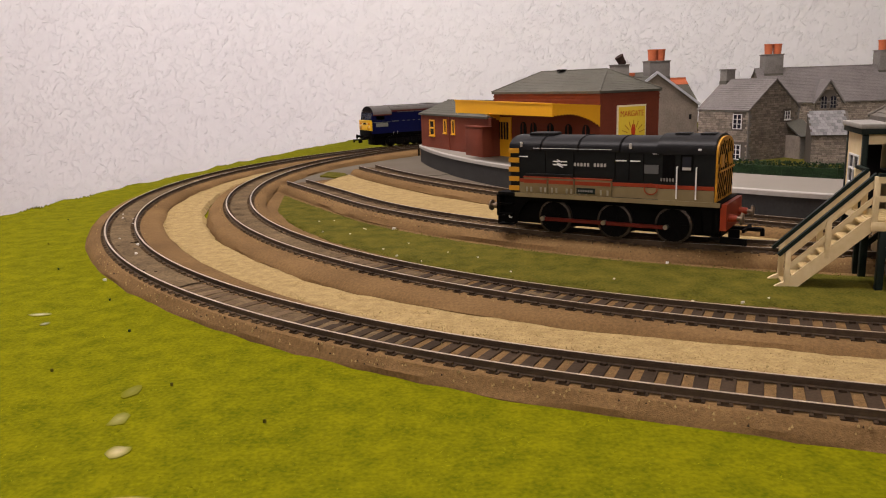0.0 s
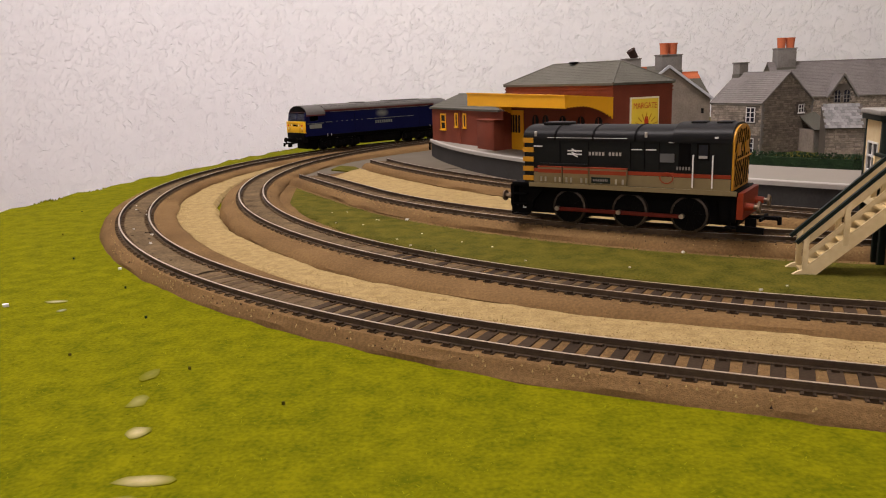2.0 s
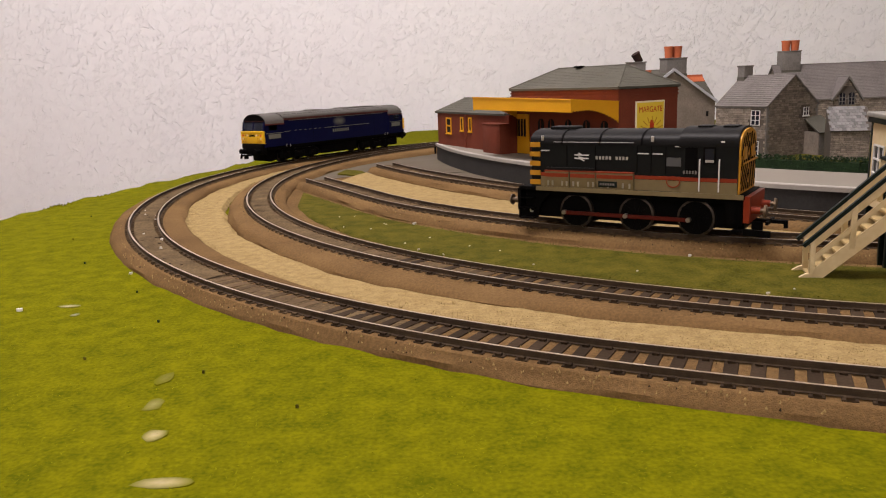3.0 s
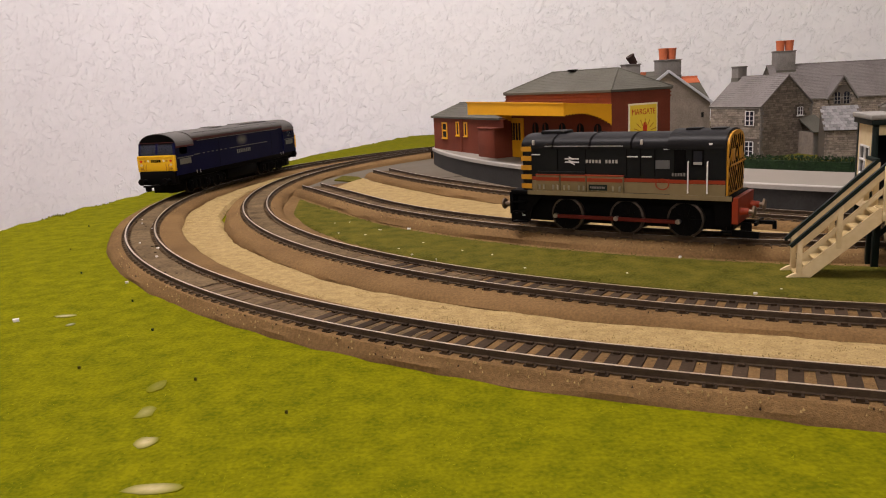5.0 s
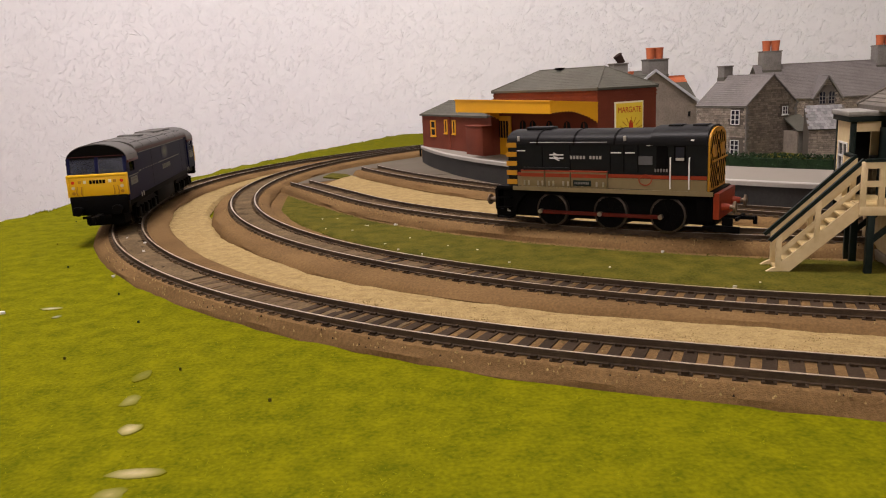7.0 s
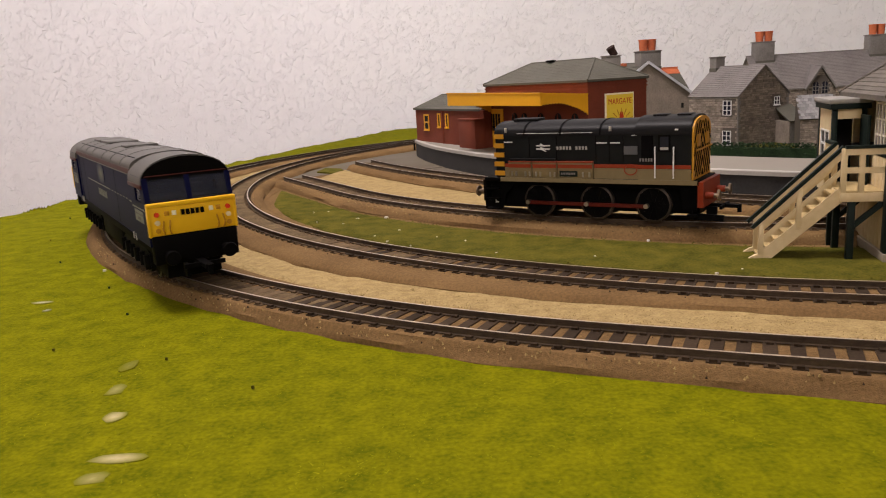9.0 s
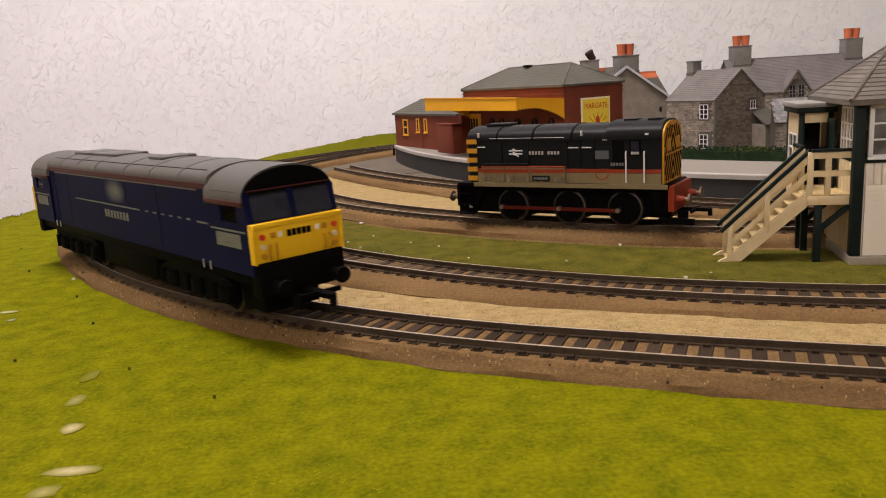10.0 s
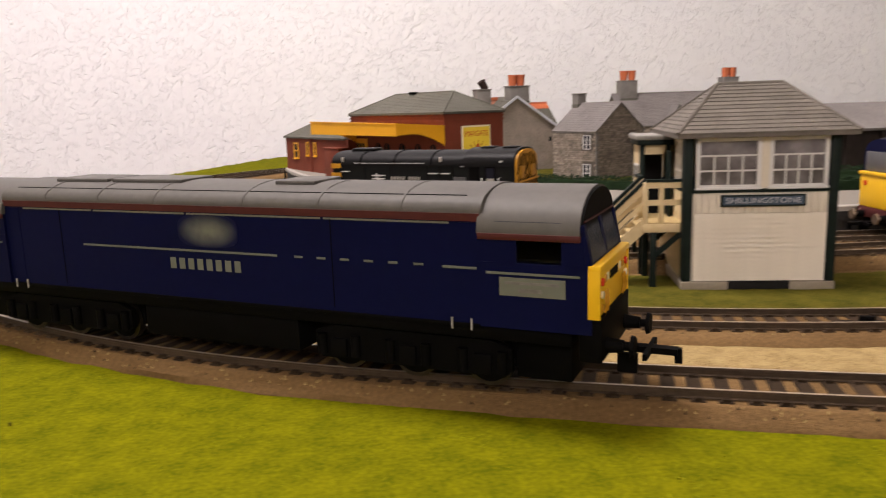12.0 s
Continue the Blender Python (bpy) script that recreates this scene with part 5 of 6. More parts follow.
        for x in (-43.5, 16.2):
            part("lamp_bracket", box(bmesh.new(), x, x + 1.4, lo - 0.3, hi + 0.3, 46.4, 49.0, 0.2), M_COPING, hood, "small white lamp bracket")
        # double-arrow emblem and the word beside it, as plain shapes
        bm = bmesh.new()
        l6, h6 = sorted((s * 14.85, s * 14.98))
        for z in (37.2, 38.9):
            box(bm, -24.5, -16.5, l6, h6, z, z + 0.6)
        for (xa, za), (xb, zb) in (((-22.2, 40.2), (-19.6, 38.9)), ((-22.2, 38.3), (-18.8, 37.3)), ((-21.8, 37.5), (-18.8, 36.2))):
            bar(bm, (xa, s * 14.92, za), (xb, s * 14.92, zb), 0.12, 0.6)
        part("emblem", bm, M_LETTER, hood, "plain white double-arrow emblem")
        word_bars(hood, -12.7, 5.2, 37.1, 1.7, s * 14.85, s, 10, M_COPING, gaps=(5,))
        part("grey_panel", box(bmesh.new(), 24, 31, lo, hi + 0.1, 34.6, 38.8), M_CARTON, hood)
        # cab side
        yc = s * 16.0
        lo, hi = sorted((yc, yc + s * 0.25))
        part("red_stripe", box(bmesh.new(), 31.6, 57.8, lo, hi, 27.8, 29.6), M_SRED, cab)
        part("beige_band", box(bmesh.new(), 31.6, 57.8, lo, hi, 22.2, 27.6), M_SBEIGE, cab)
        win = part("window", box(bmesh.new(), 42.8, 47.0, lo, hi, 37.0, 43.5), M_GLAZE, cab, "dark cab window with light at its foot")
        # pale strip paints the light at the window's foot
        part("ledge", box(bmesh.new(), 42.9, 46.9, lo - 0.05, hi + 0.05, 37.0, 38.3), M_COPING, win)
        for x0, x1, z0, z1 in ((42.0, 42.8, 36.4, 44.2), (47.0, 47.8, 36.4, 44.2), (42.0, 47.8, 43.5, 44.2), (42.0, 47.8, 36.3, 37.0)):
            part("window_frame", box(bmesh.new(), x0, x1, lo - 0.1, hi + 0.1, z0, z1), M_BLACK, win)
        part("door_recess", box(bmesh.new(), 33.5, 39.2, lo - 0.02, hi + 0.02, 31, 44), M_BLACK, cab)
        for x in (40.5, 49.6):
            bm = rod(bmesh.new(), (x, s * 16.9, 23.2), (x, s * 16.9, 38.4), 0.35, 8)
            rod(bm, (x, s * 16.0, 38.4), (x, s * 16.9, 38.4), 0.3, 6), rod(bm, (x, s * 16.0, 23.4), (x, s * 16.9, 23.4), 0.3, 6)
            part("handrail", bm, M_LETTER, cab, "white handrail")
        word_bars(cab, 32.6, 39.6, 31.3, 1.6, s * 16.25, s, 5, M_CHIM)
        bm = bmesh.new()
        for i in range(20):
            a, b = (2 * math.pi * k / 20 for k in (i, i + 1))
            bar(bm, (27.5 + 3.2 * math.cos(a), s * 14.95, 27.0 + 2.6 * math.sin(a)), (27.5 + 3.2 * math.cos(b), s * 14.95, 27.0 + 2.6 * math.sin(b)), 0.3, 0.5)
        part("oval_badge", bm, M_SRED, hood, "red oval outline")
        part("cab_lamp", box(bmesh.new(), 50.0, 51.6, lo - 0.2, hi + 0.2, 46.4, 47.2), M_LETTER, cab)
        # wheels and rods
        for x in (-25, 8, 38):
            wheel(ob, x, s * 10.2, 9.2, M_BLACK, M_TYRE, spokes=10)
        bm = bmesh.new()
        bar(bm, (-31, s * 13.0, 8.2), (2.8, s * 13.0, 8.2), 1.0, 1.9)
        bar(bm, (2.8, s * 13.0, 8.2), (35, s * 13.0, 8.2), 1.0, 1.9)
        part("connecting_rod", bm, M_RODRED, ob, "red connecting rod")
        for x in (-31, 3, 35):
            crank = part("crank", hull(bmesh.new(), [(x - 2.2, 6.2), (x + 8, 7), (x + 8, 11), (x - 2.2, 10.6)], s * 11.2 - 0.5, s * 11.2 + 0.5, "y"), M_BLACK, ob)
            part("crank_pin", rod(bmesh.new(), (x, s * 11.4, 8.4), (x, s * 14.4, 8.4), 1.2, 14), M_STEEL, crank, "bright steel crank pin")
        bm = bmesh.new()
        for z in (4.0, 9.5, 15):
            box(bm, -56, -48, *sorted((s * 12.4, s * 16.4)), z, z + 0.8)
        part("step", bm, M_BLACK, ob)
        bm = bmesh.new()
        box(bm, 56, 61, *sorted((s * 12.4, s * 16.0)), 4.5, 5.4), box(bm, 57, 58, *sorted((s * 12.6, s * 13.4)), 5, 20)
        part("step", bm, M_BLACK, ob)
        bm = bmesh.new()
        box(bm, -51.5, -50.9, *sorted((s * 13.5, s * 13.7)), 7.4, 10.0), box(bm, -51.5, -49.5, *sorted((s * 13.5, s * 13.7)), 7.4, 8.1)
        part("white_mark", bm, M_LETTER, ob)
        buffer(ob, -57, s * 11.3, 13.4, -1, M_BUFFER)
        buffer(ob, 63.5, s * 11.3, 14.6, 1, M_SRED)
    part("front_beam", box(bmesh.new(), -58, -56, -15.5, 15.5, 8.5, 20.5, 0.3), M_BLACK, ob)
    part("rear_beam", hull(bmesh.new(), [(-15.8, 9), (15.8, 9), (16.2, 21.5), (-16.2, 21.5)], 61, 63.8, "x"), M_SRED, ob, "red rear buffer beam")
    # hazard chevrons on the cab end
    end = part("cab_end", hull(bmesh.new(), body_outline(15.6, 22.3, 45.2, 52.2, 13), 57.9, 58.9, "x"), M_HAZARD, ob, "yellow cab end with black chevrons")
    arch = lambda y: 45.2 + 7.0 * max(0.0, 1 - (abs(y) / 15.6) ** 2.3) ** (1 / 2.3)
    for k in range(10):
        zc = 26 + k * 6.6
        for s in (-1, 1):
            pts = [(s * yy, zc - 1.75 * yy) for yy in [i * 0.5 for i in range(32)]]
            pts = [p for p in pts if 23.2 < p[1] < arch(p[0]) - 1.6 and abs(p[0]) < 14.6]
            if len(pts) > 2:
                (ya, za), (yb, zb) = pts[0], pts[-1]
                bm = bmesh.new()
                bar(bm, (59.0, ya, za), (59.0, yb, zb), 0.3, 1.2)
                part("chevron", bm, M_BLACK, end)
    for y in (-8, 8):
        part("rear_window", box(bmesh.new(), 58.8, 59.3, y - 3.5, y + 3.5, 38, 44, 0.2), M_HAZARD, end)
    bm = bmesh.new()
    bar(bm, (59.8, -14.5, 36.4), (59.8, 14.5, 36.8), 0.5, 0.8)
    part("lamp_rail", bm, M_HAZARD, end)
    coupling(ob, 63, 8.0, 1)
    coupling(ob, -57, 7.0, -1, 6)
    bm = bmesh.new()
    bar(bm, (61, -14, 4.5), (73, -14, 4.0), 2.0, 3.0)
    part("guard_iron", bm, M_BLACK, ob)
    return ob


s_shunt = min(range(int(SIDING.length)), key=lambda s: math.hypot(SIDING.at(s)[0] - 100, SIDING.at(s)[1] - 413))
sx, sy, sh = SIDING.at(s_shunt)
build_shunter(pose(sx * MM, sy * MM, RAIL_TOP * MM, 0, 0, math.degrees(sh) + 180))


# ---- main line diesel that runs round the curve ----
HALF = 119.0


def build_diesel():
    ob = thing("diesel_locomotive", "dark blue model diesel locomotive with yellow ends, on the outer track", "locomotive")
    hood = part("hood", hull(bmesh.new(), body_outline(16.2, 18.6, 46.4, 47.2, 9), -89, 89, "x"), M_BLUE, ob, "dark blue body side")
    roof = part("hood_roof", hull(bmesh.new(), body_outline(16.5, 47.6, 48.4, 53.9, 15, 2.0), -89, 89, "x"), M_BROOF, ob, "grey rounded roof")
    part("cantrail", hull(bmesh.new(), body_outline(16.7, 45.6, 47.6, 47.9, 5), -88.6, 88.6, "x"), M_MAROON, ob, "maroon cantrail band")
    for x in (-68, -44, -20, 14, 40, 66):
        part("roof_joint", hull(bmesh.new(), body_outline(16.6, 48.0, 48.6, 54.05, 15, 2.0), x, x + 0.7, "x"), M_BROOF, roof)
    for x0, x1 in ((-72, -48), (-46, -16), (20, 34)):
        part("roof_panel", box(bmesh.new(), x0, x1, -7.5, 7.5, 53.0, 54.5, 0.5), M_BROOF, roof)
    for s in (-1, 1):
        part("roof_line", box(bmesh.new(), -84, 84, *sorted((s * 12.6, s * 13.2)), 50.6, 51.9), M_BLACK, roof)
    for f in (1, -1):
        # cab module at each end
        def ends(a, b):
            return sorted((f * a, f * b))
        cab = part("cab", hull(bmesh.new(), body_outline(17.3, 18.6, 35.6, 36.2, 5), *ends(88.5, HALF - 1.5), "x"), M_BLUE, ob, "dark blue cab")
        up = part("cab_bulkhead", box(bmesh.new(), *ends(88.5, 93), -17.2, 17.2, 35, 46), M_BLUE, cab)
        part("cab_floor", box(bmesh.new(), *ends(92, HALF - 5), -16.5, 16.5, 36.0, 36.6), M_DARK, cab)
        part("cab_seat", box(bmesh.new(), *ends(98, 104), 4, 10, 36.5, 40.5, 0.6), M_DARK, cab)
        for s in (-1, 1):
            lo, hi = sorted((s * 16.1, s * 17.3))
            part("side_pillar", box(bmesh.new(), *ends(93, 98.5), lo, hi, 35, 46), M_BLUE, cab)
            part("side_pillar", box(bmesh.new(), *ends(110, HALF - 3.2), lo, hi, 35, 45.2), M_BLUE, cab)
            part("window_head", box(bmesh.new(), *ends(98.5, 110), lo, hi, 41.4, 46), M_BLUE, cab)
        part("cab_roof", hull(bmesh.new(), body_outline(17.7, 42.8, 43.6, 53.6, 15, 2.1), *ends(88.2, HALF - 4.4), "x"), M_BROOF, cab, "grey cab roof")
        for s in (-1, 1):
            part("cab_cantrail", box(bmesh.new(), *ends(88.4, HALF - 4.2), *sorted((s * 17.2, s * 17.95)), 41.4, 43.0, 0.15), M_MAROON, cab)
        part("roof_brow", hull(bmesh.new(), [(y, z) for y, z in body_outline(17.3, 42.8, 43.8, 53.0, 15, 2.1)], *ends(HALF - 4.8, HALF - 3.8), "x"), M_BLACK, cab, "black curved panel over the windscreen")
        part("brow_line", box(bmesh.new(), *ends(HALF - 3.7, HALF - 3.4), -16, 16, 46.0, 46.4), M_MAROON, cab)
        panel = part("front_panel", box(bmesh.new(), *ends(HALF - 2.2, HALF), -17.2, 17.2, 22.8, 35.0, 0.5), M_FRONT, ob, "yellow warning panel")
        part("panel_lip", box(bmesh.new(), *ends(HALF - 2.5, HALF + 0.7), -17.5, 17.5, 34.2, 35.9, 0.4), M_FRONT, panel)
        part("panel_edge", box(bmesh.new(), *ends(HALF - 2.5, HALF + 0.5), -17.5, -16.5, 22.6, 35, 0.2), M_FRONT, panel)
        part("panel_edge", box(bmesh.new(), *ends(HALF - 2.5, HALF + 0.5), 16.5, 17.5, 22.6, 35, 0.2), M_FRONT, panel)
        face = HALF + 0.0
        for y in (-14.0, 14.0):
            for z, mt in ((31.4, M_LAMP_RED), (28.2, M_LAMP), (25.0, M_HAZARD)):
                part("lamp", rod(bmesh.new(), (f * (face - 0.2), y, z), (f * (face + 0.7), y, z), 1.0, 10), mt, panel)
            part("marker_light", box(bmesh.new(), *ends(face - 0.2, face + 0.5), y * 0.72 - 0.9, y * 0.72 + 0.9, 30.6, 32.4, 0.2), M_HAZARD, panel)
            part("white_square", box(bmesh.new(), *ends(face - 0.2, face + 0.25), y * 0.52 - 0.8, y * 0.52 + 0.8, 30.6, 32.4), M_PAPER, panel)
            bm = bmesh.new()
            for dy in (-1.2, 1.2):
                yy = y * 0.74 + dy
                rod(bm, (f * (face + 0.5), yy, 28.8), (f * (face + 0.9), yy * 1.06, 25.5), 0.28, 6)
                rod(bm, (f * (face + 0.9), yy * 1.06, 25.5), (f * (face + 0.5), yy, 23.2), 0.28, 6)
            part("pipe", bm, M_HAZARD, panel)
        bm = bmesh.new()
        for i in range(5):
            box(bm, *ends(face - 0.1, face + 0.2), -4.6 + i * 1.9, -3.1 + i * 1.9, 30.2, 32.4)
        part("number_bars", bm, M_BLACK, panel)
        # windscreen: two panes leaning back, pillars between
        for y0, y1, mt in ((-15.4, -0.9, M_SCREEN), (0.9, 15.4, M_SCREEN)):
            bm = bmesh.new()
            pts = [(HALF - 1.6, y0, 36.4), (HALF - 1.6, y1, 36.4), (HALF - 3.7, y1 * 0.985, 44.8), (HALF - 3.7, y0 * 0.985, 44.8)]
            vs = [bm.verts.new((f * p[0] * MM, p[1] * MM, p[2] * MM)) for p in pts] + [bm.verts.new((f * (p[0] - 0.3) * MM, p[1] * MM, p[2] * MM)) for p in pts]
            for q in ((0, 1, 2, 3), (7, 6, 5, 4), (0, 1, 5, 4), (1, 2, 6, 5), (2, 3, 7, 6), (3, 0, 4, 7)):
                bm.faces.new([vs[i] for i in q])
            part("windscreen", bm, mt, cab, "clear windscreen pane")
        for y0, y1 in ((-17.2, -15.2), (-1.0, 1.0), (15.2, 17.2)):
            part("windscreen_pillar", hull(bmesh.new(), [(f * (HALF - 4.6), 34.8), (f * (HALF - 1.4), 34.8), (f * (HALF - 3.5), 45.6), (f * (HALF - 4.6), 45.6)], y0, y1, "y"), M_BLUE, cab)
        for s in (-1, 1):
            lo, hi = sorted((s * 17.25, s * 17.45))
            part("side_window", box(bmesh.new(), *ends(98.5, 110), *sorted((s * 16.6, s * 16.9)), 35.2, 41.4), M_SEE, cab)
            part("cab_line", box(bmesh.new(), *ends(90.5, 114.5), lo, hi, 32.6, 33.2), M_SILVER, cab)
            plate = part("nameplate", box(bmesh.new(), *ends(94, 111), lo, hi + 0.05, 27.2, 31.9), M_SILVER, cab, "pale rectangular depot plate")
            bm = bmesh.new()
            box(bm, *ends(95.5, 109.5), lo - 0.1, hi + 0.1, 30.2, 30.9), box(bm, *ends(99, 105), lo - 0.1, hi + 0.1, 28.2, 29.2)
            part("lettering", bm, M_CHIM, plate)
            part("door_recess", box(bmesh.new(), *ends(81.5, 88.5), *sorted((s * 16.15, s * 16.35)), 19, 45.2), M_BLUE, hood)
            for x in (80.5, 86.0):
                part("handrail", rod(bmesh.new(), (f * x, s * 17.0, 17.2), (f * x, s * 17.0, 20.2), 0.3, 8), M_COPING, hood)
            buffer(ob, f * (HALF + 0.8), s * 11.2, 14.8, f, M_BLACK, head=M_BLACK)
        part("buffer_beam", box(bmesh.new(), *ends(HALF - 5, HALF + 0.8), -16.6, 16.6, 11.4, 22.8, 0.5), M_BLACK, ob)
        part("plough", box(bmesh.new(), *ends(HALF - 23, HALF - 8), -11, 11, 3.6, 14.8, 0.6), M_BLACK, ob)
        coupling(ob, f * (HALF + 2.5), 11.3, f)
        # bogie
        bx = f * 66
        bog = part("bogie", box(bmesh.new(), bx - 30, bx + 30, -9, 9, 5.5, 15.5, 0.5), M_BLACK, ob, "black three-axle bogie")
        for s in (-1, 1):
            out = [(bx - 30, 6), (bx - 28, 4.2), (bx + 28, 4.2), (bx + 30, 6), (bx + 30, 12), (bx + 24, 14), (bx - 24, 14), (bx - 30, 12)]
            part("sideframe", hull(bmesh.new(), out, *sorted((s * 12.4, s * 14.4)), "y"), M_BLACK, bog)
            for x in (bx - 22, bx, bx + 22):
                part("axlebox", box(bmesh.new(), x - 2.6, x + 2.6, *sorted((s * 14.2, s * 15.6)), 4.8, 10.4, 0.5), M_BLACK, bog)
                bm = bmesh.new()
                for dx in (-5.5, 5.5):
                    rod(bm, (x + dx, s * 15, 5.4), (x + dx, s * 15, 11.5), 1.4, 10)
                part("spring", bm, M_BLACK, bog)
        for x in (bx - 22, bx, bx + 22):
            for s in (-1, 1):
                wheel(ob, x, s * 8.9, 7.0, M_BLACK, M_TYRE)
    part("underframe", box(bmesh.new(), -112, 112, -15.6, 15.6, 14.6, 18.8, 0.4), M_BLACK, ob)
    tank = part("fuel_tank", box(bmesh.new(), -30, 30, -14.5, 14.5, 4.5, 14.8, 1.2), M_BLACK, ob)
    for s in (-1, 1):
        lo, hi = sorted((s * 16.2, s * 16.36))
        part("side_line", box(bmesh.new(), -52, 25.5, lo, hi, 33.4, 34.0), M_SILVER, hood)
        for i in range(6):
            x = 31.5 + i * 7.6
            part("side_dash", box(bmesh.new(), x, x + 2.8, lo, hi, 33.4, 34.0), M_SILVER, hood)
        part("side_line", box(bmesh.new(), 78, 87.5, lo - 0.2, hi + 0.2, 33.2, 33.8), M_SILVER, hood)
        out = [(0.5 + 11.5 * math.copysign(abs(math.cos(a)) ** 0.6, math.cos(a)), 39.9 + 5.0 * math.copysign(abs(math.sin(a)) ** 0.6, math.sin(a))) for a in [2 * math.pi * i / 32 for i in range(32)]]
        part("crest", hull(bmesh.new(), out, lo, hi, "y"), M_CREST, hood, "faded pale emblem")
        word_bars(hood, -15, 13.4, 27.8, 3.4, s * 16.2, s, 8, M_SILVER)
        for x in (-62, 44):
            part("door_joint", box(bmesh.new(), x, x + 0.3, lo, hi - 0.1, 20, 45.2), M_BLACK, hood)
        for x0, x1 in ((-79, -47), (-46, -8), (-7, 41), (42, 80)):
            part("eave_strip", box(bmesh.new(), x0, x1, lo, hi + 0.1, 44.8, 45.3), M_SILVER, hood)
        part("solebar_line", box(bmesh.new(), -88, 88, *sorted((s * 15.7, s * 16.6)), 17.8, 18.8, 0.1), M_BLACK, ob)
    return ob


LOCO = build_diesel()

# ---- second locomotive and shed beyond the signal box ----


def build_parked_loco():
    s = min(range(int(BAY.length)), key=lambda s: math.hypot(BAY.at(s)[0] - 337, BAY.at(s)[1] - 369))
    x, y, h = BAY.at(s)
    ob = thing("parked_locomotive", "parked model diesel locomotive with yellow end and maroon skirt", "locomotive", pose(x * MM, y * MM, RAIL_TOP * MM, 0, 0, math.degrees(h)))
    part("body", hull(bmesh.new(), body_outline(17, 16, 42, 50, 13), -150, -2, "x"), M_BLUE, ob)
    part("roof", hull(bmesh.new(), body_outline(17.3, 41, 43, 51, 13), -150, -6, "x"), M_BROOF, ob)
    panel = part("front_panel", box(bmesh.new(), -2, 0, -16.8, 16.8, 13, 31, 0.6), M_FRONT, ob, "yellow warning panel")
    part("side_yellow", box(bmesh.new(), -14, -1, -17.3, 17.3, 13, 30.6, 0.4), M_FRONT, panel)
    part("lip", box(bmesh.new(), -3, 0.8, -17.2, 17.2, 30.4, 32.2, 0.3), M_FRONT, panel)
    part("skirt", box(bmesh.new(), -14, 0.4, -16.8, 16.8, 7.5, 13, 0.4), M_MAROON, ob, "maroon skirt below the panel")
    part("windscreen", box(bmesh.new(), -3, -1.6, -15, 15, 32.5, 43, 0.3), M_CARTON, ob)
    for yy in (-11, 11):
        part("lamp", rod(bmesh.new(), (-0.2, yy, 26), (0.6, yy, 26), 1.4, 10), M_LAMP_RED, panel)
        buffer(ob, 0, yy, 9, 1, M_BLACK)
    part("underframe", box(bmesh.new(), -148, -1, -14, 14, 4, 15, 0.6), M_BLACK, ob)
    for xx in (-20, -44, -106, -130):
        for sd in (-1, 1):
            wheel(ob, xx, sd * 8.9, 6.5, M_BLACK, M_STEEL)
    coupling(ob, 0, 5.5, 1)


def build_goods_shed():
    ob = thing("goods_shed", "dark brown shed with low grey roof", "shed", plan(440, 560, 1.0, -0.05))
    part("wall", box(bmesh.new(), 4, 180, 4, 90, -0.5, 58), M_DARKWOOD, ob)
    roof = bmesh.new()
    slab(roof, [(-2, -3, 56), (190, -3, 56), (190, 48, 76), (10, 48, 76)], 2)
    slab(roof, [(190, 99, 56), (-2, 99, 56), (10, 48, 76), (190, 48, 76)], 2)
    part("roof", roof, M_TILE, ob, "grey sheet roof")
    for x in (10, 40, 70):
        part("post", box(bmesh.new(), x, x + 3, 0, 3, -0.5, 56), M_DARKWOOD, ob)


M_DARKWOOD = material("dark_wood_mat", (0.035, 0.026, 0.022), 0.8, grain=200, patches=40, amount=0.4)
build_parked_loco()
build_goods_shed()
build_hedge("hedge", [(404, 524), (440, 508), (520, 480)], 8, 30, -0.5, 1200)


# ---- small things lying about ----
def flake(name, x, y, z, sx, sy, mat, label, seed, h=0.6):
    """A ragged scrap lying on the ground."""
    rnd = random.Random(seed)
    bm = bmesh.new()
    out = []
    n = 11
    for i in range(n):
        a = 2 * math.pi * i / n
        k = rnd.uniform(0.65, 1.1)
        out.append((x + sx * k * math.cos(a), y + sy * k * math.sin(a)))
    hull(bm, out, z - 0.6, z + h, "z")
    return tagged(link_mesh(name, bm, mat), label, "debris", group="scraps on the grass")


for i, (x, y, a, b, tint) in enumerate(((-65, 169.5, 7.5, 3.0, (0.52, 0.44, 0.24)), (-67, 160, 4.2, 3.6, (0.30, 0.27, 0.10)), (-76, 194.5, 3.2, 4.2, (0.52, 0.44, 0.24)), (-84, 215, 3.2, 5.2, (0.28, 0.26, 0.09)),
                                        (-88, 236, 3.0, 6.0, (0.20, 0.19, 0.04)), (-162, 324.5, 5.5, 2.2, (0.50, 0.46, 0.30)), (-152.5, 310, 2.0, 2.4, (0.30, 0.30, 0.24)))):
    x, y = 10 + (x - 10) * 0.977, 5 + (y - 5) * 0.977
    worn = material("worn_patch_mat", tint, 0.9, gloss=0.05, grain=600, patches=120, amount=0.3)
    faded_print(worn, (x, y, MAT), (a * 1.15, b * 1.15, 40), (0.125, 0.124, 0.003))
    flake("bare_patch", x, y, MAT + rough_z(x, y) - 0.5, a, b, worn, "pale worn patch in the grass mat", i, 0.1)
